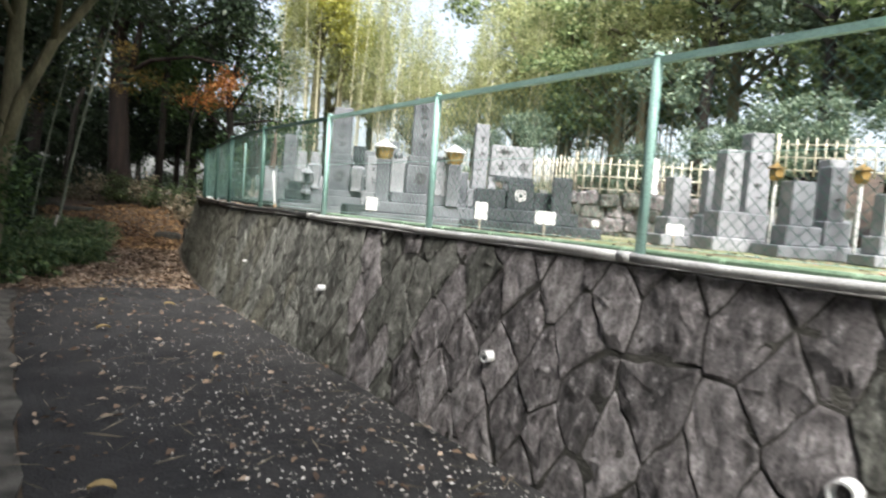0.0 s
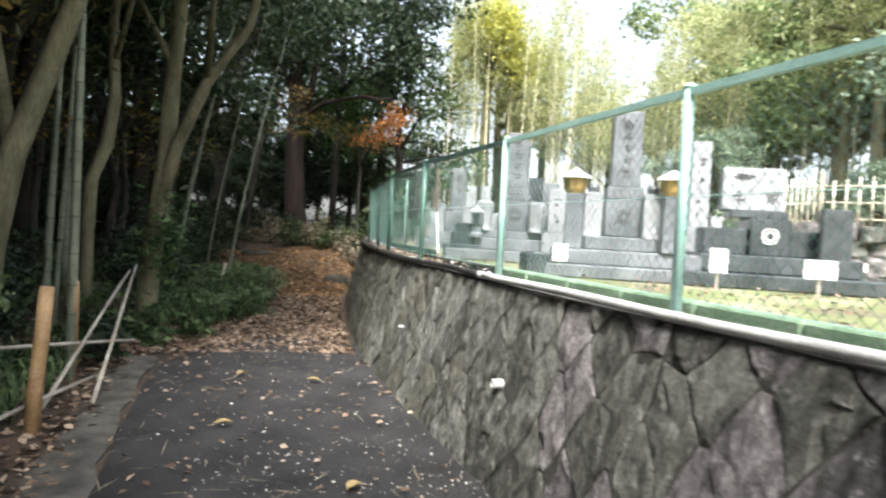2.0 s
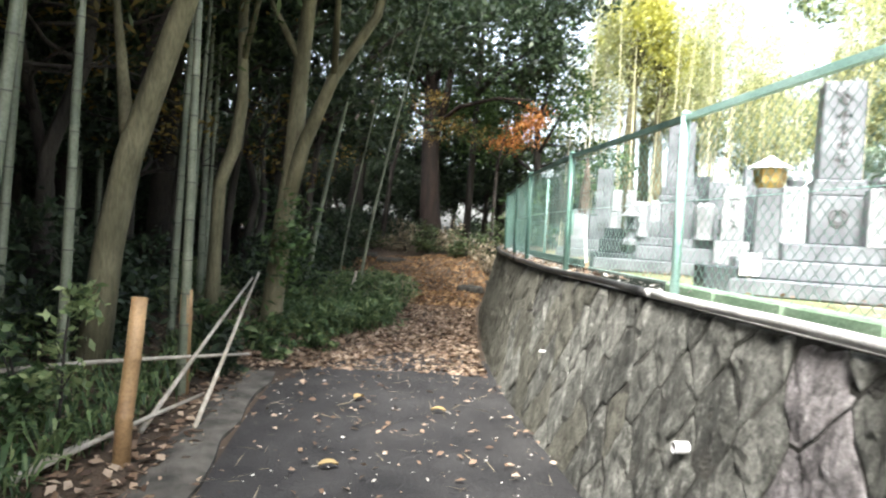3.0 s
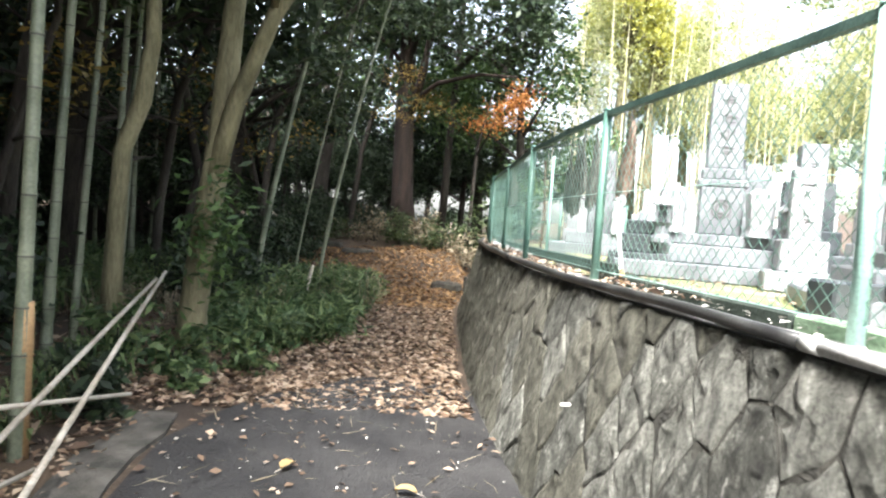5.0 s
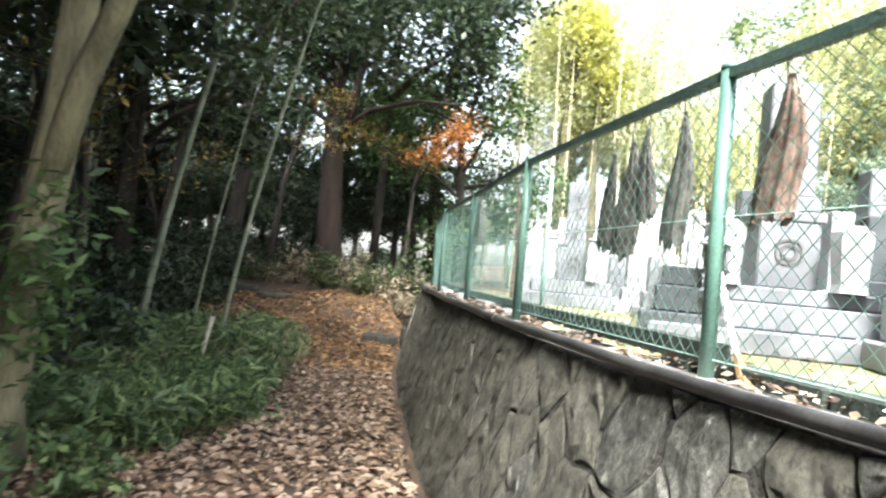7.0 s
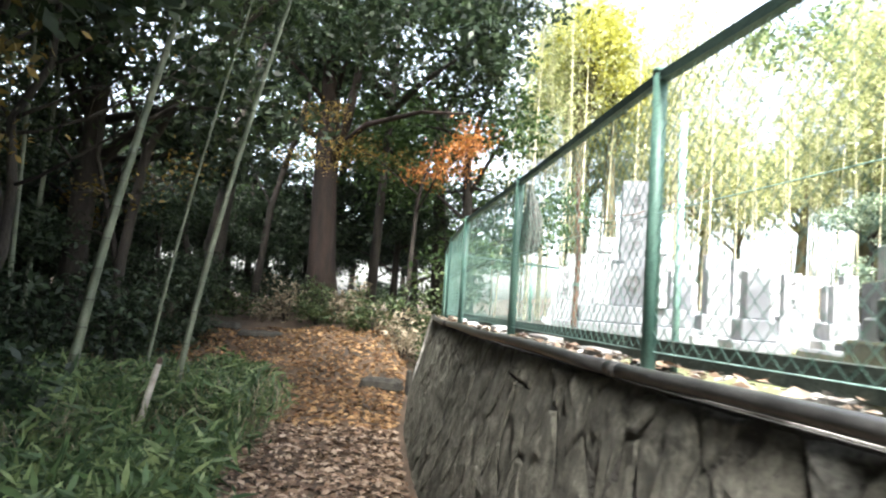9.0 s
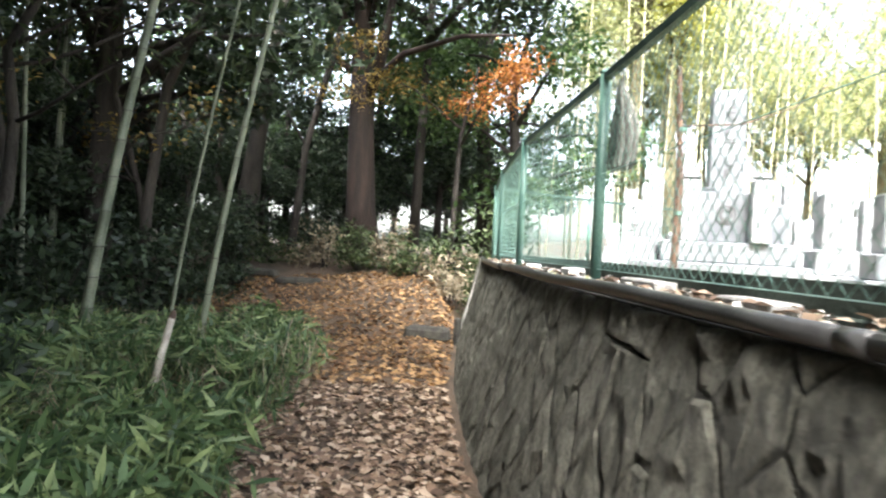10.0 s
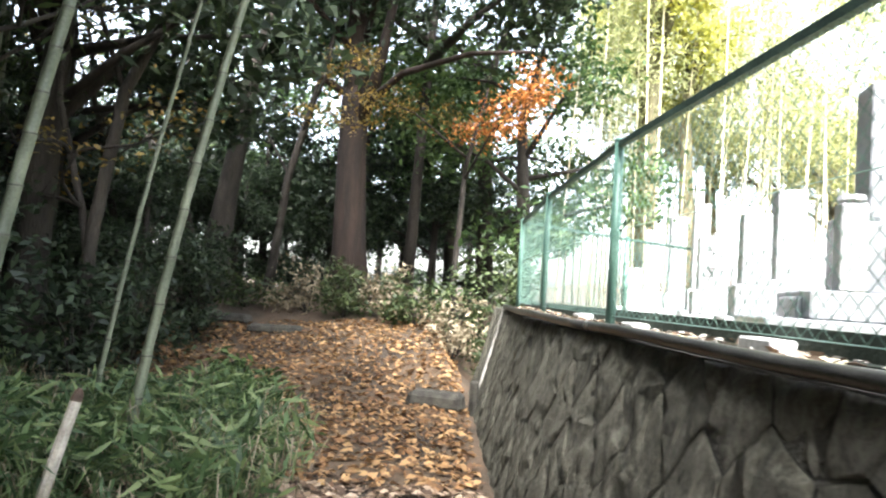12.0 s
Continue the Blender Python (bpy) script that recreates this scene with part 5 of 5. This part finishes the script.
grow("tree", lambda x, y: round_tree(x, y, 9.5, 2.4, M_BARK, L_BAMB, 4300, 0.19, "yellow-green leafy tree on the hill", 82, "hill trees", 0.42), [(3.5, 29.0), (5.2, 26.0, 1.0, 50), (-1.5, 30, 0.75, 150), (8.2, 25, 1.2, 210), (10, 21.5, 1.1, 280), (-3.4, 30, 0.9, 330), (-5.2, 29, 1.0, 30), (1.4, 30, 0.8, 190), (-0.6, 28.5, 0.6, 240), (3.6, 26.2, 0.9, 320), (7.2, 22.4, 0.9, 20), (12, 19, 1.2, 130)])
grow("tree", lambda x, y: round_tree(x, y, 9.5, 1.3, M_BARK, L_YELLOW, 3000, 0.17, "slender tree with bright yellow leaves", 83, "yellow trees", 0.55), [(-5.0, 24.5), (-4.1, 25.6, 0.88, 90), (-5.4, 26.5, 1.05, 200)])

# ---- undergrowth, grass and fallen leaves ----
def blades(name, n, area, length, width, material, label, seed, category="grass"):
    """Arching blades in tufts; area(rng) gives a tuft's x, y."""
    rng = np.random.default_rng(seed)
    tufts = np.array([area(rng) for _ in range(n // 12)])
    tufts = tufts[np.hypot(tufts[:, 0] + 6.65, tufts[:, 1] - 11.05) > 0.5]
    tz = ground_z(tufts[:, 0], tufts[:, 1])
    c = np.repeat(np.column_stack([tufts, tz]), 12, 0)
    m = len(c)
    c[:, :2] += rng.normal(0, 0.05, (m, 2))
    a = rng.uniform(0, 6.283, m)
    L = length * rng.uniform(0.5, 1.3, m)
    reach = rng.uniform(0.3, 0.9, m)
    base_h = rng.uniform(0.0, 0.28, m) * length / 0.35
    dx, dy = np.cos(a), np.sin(a)
    W = width * rng.uniform(0.6, 1.2, m)
    def at(k, hk, side):
        return np.column_stack([c[:, 0] + dx * L * reach * k - dy * W * side, c[:, 1] + dy * L * reach * k + dx * W * side, c[:, 2] + base_h + L * hk])
    verts = np.stack([at(0, 0, 0.15), at(0, 0, -0.15), at(0.45, 0.5, -0.5), at(0.45, 0.5, 0.5), at(1.0, 0.45, 0.0)], 1).reshape(-1, 3)
    o = (np.arange(m) * 5)[:, None]
    loops = np.concatenate([o + [0, 1, 2, 3], o + [3, 2, 4]], 1).ravel()
    me = bpy.data.meshes.new(name)
    me.vertices.add(5 * m)
    me.vertices.foreach_set("co", verts.ravel())
    me.loops.add(7 * m)
    me.loops.foreach_set("vertex_index", loops)
    me.polygons.add(2 * m)
    starts = (np.arange(m) * 7)[:, None] + [0, 4]
    me.polygons.foreach_set("loop_start", starts.ravel())
    me.polygons.foreach_set("loop_total", np.tile([4, 3], m))
    me.update(calc_edges=True)
    me.materials.append(material)
    return tagged(new(name, me), label, category, kind="stuff")


def oval(cx, cy, rx, ry, turn=0.0):
    def pick(rng):
        a, k = rng.uniform(0, 6.283), math.sqrt(rng.uniform(0, 1))
        x, y = rx * k * math.cos(a), ry * k * math.sin(a)
        return cx + x * math.cos(turn) - y * math.sin(turn), cy + x * math.sin(turn) + y * math.cos(turn)
    return pick


def strip(s0, s1, o0, o1):
    def pick(rng):
        p = P(rng.uniform(s0, s1), rng.uniform(o0, o1))
        return p.x, p.y
    return pick


blades("bamboo_grass", 3600, oval(-7.35, 11.8, 1.2, 2.2, 0.35), 0.34, 0.02, L_GRASS, "green dwarf bamboo grass spreading beside the path", 1)
blades("bamboo_grass", 2500, oval(-6.1, 9.9, 0.8, 1.5, 0.4), 0.28, 0.02, L_GRASS, "green dwarf bamboo grass beside the twin tree", 2)


def dwarf_bamboo(n, area, top, label, seed):
    """Fans of long leaves at the tips of low stems."""
    rng = np.random.default_rng(seed)
    xy = np.array([area(rng) for _ in range(n // 7)])
    xy += rng.normal(0, 0.12, xy.shape)
    xy = xy[np.hypot(xy[:, 0] + 6.65, xy[:, 1] - 11.05) > 0.55]
    z = ground_z(xy[:, 0], xy[:, 1]) + top * rng.uniform(0.15, 1.0, len(xy)) ** 0.8
    c = np.repeat(np.column_stack([xy, z]), 7, 0) + rng.normal(0, 1, (len(xy) * 7, 3)) * (0.075, 0.075, 0.035)
    return tagged(leaf_object("dwarf_bamboo", c, 0.19, 0.03, L_GRASS, droop=0.35, seed=seed), label, "bamboo grass", kind="stuff")


dwarf_bamboo(8500, oval(-7.45, 11.8, 1.2, 2.2, 0.35), 0.5, "dense leafy dwarf bamboo beside the path", 21)
dwarf_bamboo(6000, oval(-6.15, 9.8, 0.85, 1.6, 0.4), 0.38, "leafy dwarf bamboo beyond the twin tree", 22)
dwarf_bamboo(5000, strip(4.5, 12.5, -6.6, -4.6), 0.5, "leafy dwarf bamboo under the trees", 23)
blades("weeds", 1600, strip(2.2, 8.0, -3.9, -3.25), 0.24, 0.03, L_GRASS, "green weeds along the lane edge", 3)
blades("dry_grass", 1500, oval(-7.3, 11.7, 1.3, 2.3, 0.35), 0.42, 0.008, L_DRY, "dry straws among the dwarf bamboo", 14)
blades("dry_grass", 5000, oval(-8.2, 10.8, 2.0, 3.0, 0.4), 0.3, 0.012, L_DRY, "dry straw-coloured grass under the bamboo", 4)


def shrub(x, y, r, h, leaf, n, size, label, seed, z=None):
    """A leafy bush: thin stems and clumps of leaves, uneven in outline."""
    rng = random.Random(seed)
    t = thing("shrub", pose(x, y, gz(x, y) - 0.03 if z is None else z, 0, 0, rng.uniform(0, 360)), label, "shrub", "shrubs")
    blobs = []
    for k in range(7):
        a, d = rng.uniform(0, 6.28), r * rng.uniform(0.1, 0.8)
        tip = (d * math.cos(a), d * math.sin(a), h * rng.uniform(0.35, 0.95))
        obj("stem", *tube([(0.03 * math.cos(a), 0.03 * math.sin(a), 0), (tip[0] * 0.4, tip[1] * 0.4, tip[2] * 0.6), tip], [0.012, 0.009, 0.004], 5), M_DBARK, t)
        blobs.append((tip, (r * 0.35, r * 0.35, h * 0.2)))
        blobs.append(((tip[0] * 0.8, tip[1] * 0.8, tip[2] * 0.45), (r * 0.3, r * 0.3, h * 0.2)))
    leaf_object("foliage", clumps(np.random.default_rng(seed), blobs, 10, n // 10, r * 0.14), size, size * 0.4, leaf, t, seed=seed)
    return t


BEND_SHRUBS = [
    (-9.6, 19.0, 0.9, 1.0, 0, 1100), (-8.9, 19.3, 0.8, 0.9, 1, 900), (-8.2, 18.9, 0.9, 0.9, 0, 1100), (-7.5, 18.7, 0.8, 0.9, 1, 900), (-10.5, 19.3, 0.9, 0.9, 1, 900), (-7.0, 19.6, 0.9, 1.3, 0, 1100),
    (-8.0, 20.3, 0.9, 1.2, 0, 1000), (-11.5, 18.8, 0.8, 0.8, 0, 900), (-6.6, 18.2, 0.5, 0.8, 0, 700), (-5.35, 7.45, 0.32, 0.5, 0, 520), (-5.0, 7.95, 0.3, 0.4, 0, 420),
]
LANE_SHRUBS = [
    (-5.9, 7.3, 0.35, 0.6, 0, 500), (-4.95, 7.2, 0.22, 0.3, 0, 260), (-5.3, 4.4, 0.6, 1.3, 2, 1200), (-5.7, 5.6, 0.7, 1.5, 2, 1400), (-6.3, 6.3, 0.7, 1.4, 2, 1300), (-6.6, 4.8, 0.9, 1.8, 2, 1600),
    (-4.35, 4.2, 0.28, 0.75, 0, 300), (-4.7, 3.2, 0.6, 1.0, 2, 1000), (-7.3, 7.1, 0.8, 1.2, 2, 1200), (-4.9, 6.3, 0.3, 0.5, 2, 400), (-6.9, 9.9, 0.6, 0.9, 2, 900), (-8.0, 10.0, 0.8, 1.2, 2, 1200),
]
GROVE_SHRUBS = [
    (-9.2, 12.2, 0.9, 1.4, 2, 1400), (-9.6, 13.8, 0.9, 1.3, 2, 1300), (-10.4, 15.2, 0.9, 1.3, 2, 1300), (-8.9, 15.4, 0.5, 0.5, 0, 500), (-8.3, 14.3, 0.5, 0.5, 0, 500), (-11.2, 17.3, 0.8, 1.0, 2, 1100),
    (-11.6, 21.6, 1.2, 1.7, 2, 1600), (-13.2, 21.4, 1.2, 1.8, 2, 1600), (-14.4, 20.2, 1.2, 1.8, 2, 1600), (-14.8, 18.4, 1.2, 1.7, 2, 1600), (-12.4, 22.6, 1.3, 2.0, 2, 1600), (-13.6, 16.8, 1.1, 1.6, 2, 1500),
]
for i, (x, y, r, h, kind, n) in enumerate(BEND_SHRUBS + LANE_SHRUBS + GROVE_SHRUBS):
    leaf, label = ((L_MID, "green leafy bush on the leaf-covered ground"), (L_DRY, "grey-brown dry brush before the great tree"), (L_DARK, "dark glossy-leaved bush under the trees"))[kind]
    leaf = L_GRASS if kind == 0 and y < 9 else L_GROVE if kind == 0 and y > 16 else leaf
    shrub(x, y, r, h, leaf, n, 0.11 if kind != 2 else 0.12, label, 200 + i)
blades("bamboo_grass", 6000, strip(4, 16, -7.5, -4.6), 0.4, 0.03, L_GRASS, "dark green low growth under the trees", 7)
blades("bamboo_grass", 5000, strip(-3, 5, -7.5, -3.6), 0.4, 0.035, L_GRASS, "dark green low growth beside the lane", 8)
blades("lawn", 5000, strip(-7, 5.5, 0.32, 1.6), 0.05, 0.007, L_BAMB, "short yellowish grass behind the fence", 9)


def litter(name, n, area, length, material, label, seed, lift=0.012, level=None, ratio=0.55):
    rng = np.random.default_rng(seed)
    xy = np.array([area(rng) for _ in range(n)])
    z = (ground_z(xy[:, 0], xy[:, 1]) if level is None else np.full(n, level)) + lift + rng.uniform(0, 0.02, n)
    ob = leaf_object(name, np.column_stack([xy, z]), length, length * ratio, material, seed=seed, droop=0.0, flat=0.6, spread=(0.4, 1.6))
    return tagged(ob, label, "leaves", kind="stuff")


litter("fallen_leaves", 15000, strip(7.0, 13.0, -3.7, -0.5), 0.072, L_LITTER, "brown and tan fallen leaves covering the path", 1)
litter("fallen_leaves", 14000, strip(13.0, 19.5, -6.0, -0.5), 0.075, L_LITTER2, "orange-brown fallen leaves at the bend", 2)
litter("fallen_leaves", 6000, strip(-3.0, 8.5, -4.6, -2.75), 0.07, L_LITTER, "brown fallen leaves beside the lane", 3)
litter("fallen_leaves", 9000, strip(-3.0, 17.0, -9.0, -3.6), 0.07, L_LITTER, "brown fallen leaves under the trees", 4)
litter("fallen_leaves", 750, strip(-4.0, 7.6, -2.6, -0.45), 0.05, L_LITTER, "scattered leaves on the asphalt", 5, 0.04)
litter("fallen_petals", 1500, strip(-2.0, 4.0, -2.1, -0.45), 0.016, L_PETAL, "tiny pale bits scattered on the asphalt", 6, 0.036)

litter("fallen_petals", 700, strip(-1.6, 2.2, -1.9, -0.45), 0.024, L_PETAL, "pale leaf bits gathered at the wall foot", 12, 0.036)
litter("fallen_leaves", 520, strip(5.0, 15.8, -0.08, 0.19), 0.055, L_LITTER, "dry leaves lying on the wall coping", 7, 0.01, 1.212)
litter("fallen_leaves", 1500, strip(-4.0, 15.8, 0.3, 3.0), 0.05, L_LITTER, "scattered dry leaves on the burial terrace", 8, 0.012, 1.175)
litter("fallen_petals", 500, strip(4.0, 15.8, -0.08, 0.19), 0.03, L_PETAL, "pale leaf bits lying on the wall coping", 9, 0.012, 1.212)
litter("fallen_petals", 150, strip(4.0, 8.0, -2.6, -0.45), 0.024, L_PETAL, "pale leaf scraps scattered on the asphalt", 11, 0.036)
litter("twigs", 420, strip(-3.0, 7.5, -2.6, -0.45), 0.14, L_DRY, "thin dry twigs and straws on the asphalt", 10, 0.035, None, 0.045)
big_leaf = None
for s_, o_, t_ in ((-0.35, -2.05, 20), (-0.1, -1.55, 130), (-0.05, -1.9, 70), (0.9, -2.3, 10), (3.1, -1.2, 250), (4.4, -1.9, 40), (5.6, -1.1, 200), (5.9, -1.75, 90)):
    p = P(s_, o_, 0.045)
    m = pose(p.x, p.y, p.z, 0, 0, t_)
    if big_leaf is None:
        big_leaf = thing("large_leaf", m, "large curled yellow-brown leaf lying on the asphalt", "leaf", "large leaves")
        vs, fs = [], []
        for k in range(6):
            u = k / 5
            w = 0.04 * math.sin(math.pi * min(0.97, u * 0.95 + 0.03)) * (1 + 0.25 * math.sin(9 * u))
            for side in (-1, 0, 1):
                vs.append((0.12 * (u - 0.5), side * w, 0.016 * abs(side) + 0.02 * math.sin(3 * u) + 0.006))
        for k in range(5):
            for j in (0, 1):
                fs.append((k * 3 + j, k * 3 + j + 1, (k + 1) * 3 + j + 1, (k + 1) * 3 + j))
        obj("blade", vs, fs, L_PETAL_Y, big_leaf, smooth=True)
        obj("stalk", *tube([(-0.06, 0, 0.01), (-0.1, 0.01, 0.004)], 0.0025, 5), M_STICK, big_leaf)
    else:
        copy_thing(big_leaf, m)
# loose pale bricks on the coping under the fence
for s_, o_, w, h in ((10.75, 0.1, 0.2, 0.06), (9.6, 0.12, 0.42, 0.05), (11.9, 0.08, 0.16, 0.05), (8.7, 0.1, 0.3, 0.04), (13.0, 0.1, 0.18, 0.06)):
    p, q = P(s_, o_), P(s_ + 0.2, o_)
    br = thing("loose_brick", pose(p.x, p.y, 1.208, 0, 0, math.degrees(math.atan2(q.y - p.y, q.x - p.x))), "loose pale concrete brick lying on the coping", "brick", "loose bricks")
    part("brick_body", block(w, 0.1, h, bevel=0.008), M_WHITE if w < 0.25 else M_COPING, br)
# pale mortared corner strip at the wall's end, and the dark stretch of wall that goes on behind it
HS = [-0.1, 0.2, 0.45, 0.7, 0.95, H_WALL + 0.01]
rows = [[wall_point(S_END + ds, h, d + 0.005 * math.sin(31 * h + 9 * ds)) for h in HS] for ds, d in ((-0.03, -0.02), (-0.03, 0.022), (0.02, 0.03), (0.07, 0.022), (0.07, -0.06))]
obj("corner_strip", [v for r in rows for v in r], [(a * 6 + b, a * 6 + b + 1, a * 6 + b + 7, a * 6 + b + 6) for a in range(4) for b in range(5)], M_COPING, wall, "pale mortar corner strip")
for q in range(4):
    for r in range(3):
        a, b, z0 = S_END + 0.08 + 0.26 * q, S_END + 0.33 + 0.26 * q, 0.02 + 0.395 * r
        vs = [wall_point(sx, hz, d) for d in (-0.42, 0.0 + 0.012 * ((q + r) % 2)) for sx, hz in ((a, z0), (b, z0 + 0.02), (b - 0.015, z0 + 0.385), (a + 0.01, z0 + 0.38))]
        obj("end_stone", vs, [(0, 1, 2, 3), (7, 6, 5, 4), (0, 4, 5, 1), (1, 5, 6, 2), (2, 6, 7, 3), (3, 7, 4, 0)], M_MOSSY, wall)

# ---- fallen sticks, stakes and stones by the path ----
bp = thing("bamboo_stake", pose(-3.56, 4.36, 0.0), "short dry brown bamboo stake by the lane", "stake")
obj("culm", *tube([(0.0, -0.03, -0.1), (0.0, -0.02, 0.28), (0.0, -0.018, 0.295), (0.0, -0.015, 0.31), (0, 0.02, 0.62), (0, 0.021, 0.635), (0, 0.022, 0.65), (-0.0, 0.05, 1.0)], [0.052, 0.05, 0.055, 0.05, 0.048, 0.053, 0.048, 0.046], 12), M_DRYCULM, bp, smooth=True)
STICKS = [((-3.92, 4.74, 0.03), (-5.27, 7.14, 0.87), 0.019, "bleached bamboo stick leaning on the twin tree"), ((-3.75, 5.05, 0.02), (-5.22, 7.18, 0.93), 0.019, "bleached stick leaning across another"),
          ((-3.6, 3.6, 0.06), (-4.05, 5.4, 0.14), 0.018, "pale fallen bamboo pole beside the lane"), ((-4.55, 4.1, 0.45), (-4.37, 6.2, 0.29), 0.018, "pale horizontal bamboo rail among the trunks"),
          ((-3.45, 3.2, 0.06), (-3.85, 4.4, 0.10), 0.026, "grey fallen pole lying at the lane edge")]
for a, b, r, label in STICKS:
    a, b = Vector(a), Vector(b)
    k = thing("fallen_stick", Matrix.Translation(a), label, "stick", "fallen sticks")
    m1, m2 = (b - a) * 0.33 + Vector((0.01, 0.0, 0.02)), (b - a) * 0.66 + Vector((-0.01, 0.01, 0.01))
    obj("stick", *tube([(0, 0, 0), m1, m2, b - a], [r, r * 0.95, r * 0.85, r * 0.7], 8), M_STICK, k, smooth=True)
wsk = thing("marker_stake", pose(-6.9, 11.45, 0.0), "pale weathered marker stake leaning in the bamboo grass", "stake")
obj("stake", *tube([(-0.06, -0.16, -0.05), (-0.03, -0.08, 0.35), (0.0, 0.0, 0.70)], [0.03, 0.029, 0.027], 9), M_STICK, wsk)
obj("stake_tip", *tube([(0.0, 0.0, 0.70), (0.004, 0.006, 0.73), (0.008, 0.012, 0.76)], [0.027, 0.026, 0.012], 9), M_RUST, wsk, "rusty brown tip")
for x, y, w, d, h, tilt in ((-6.72, 16.0, 0.66, 0.34, 0.2, 8), (-6.3, 16.05, 0.10, 0.10, 0.42, -10), (-10.2, 17.9, 0.9, 0.3, 0.14, 30), (-11.2, 18.0, 0.8, 0.3, 0.14, 10)):
    stn = thing("step_stone", pose(x, y, gz(x, y) - 0.04, 0, 0, tilt), "dark flat stone lying by the leafy path", "stone", "path stones")
    part("stone", block(w, d, h, bevel=0.05, top=0.9), M_JOINT, stn)
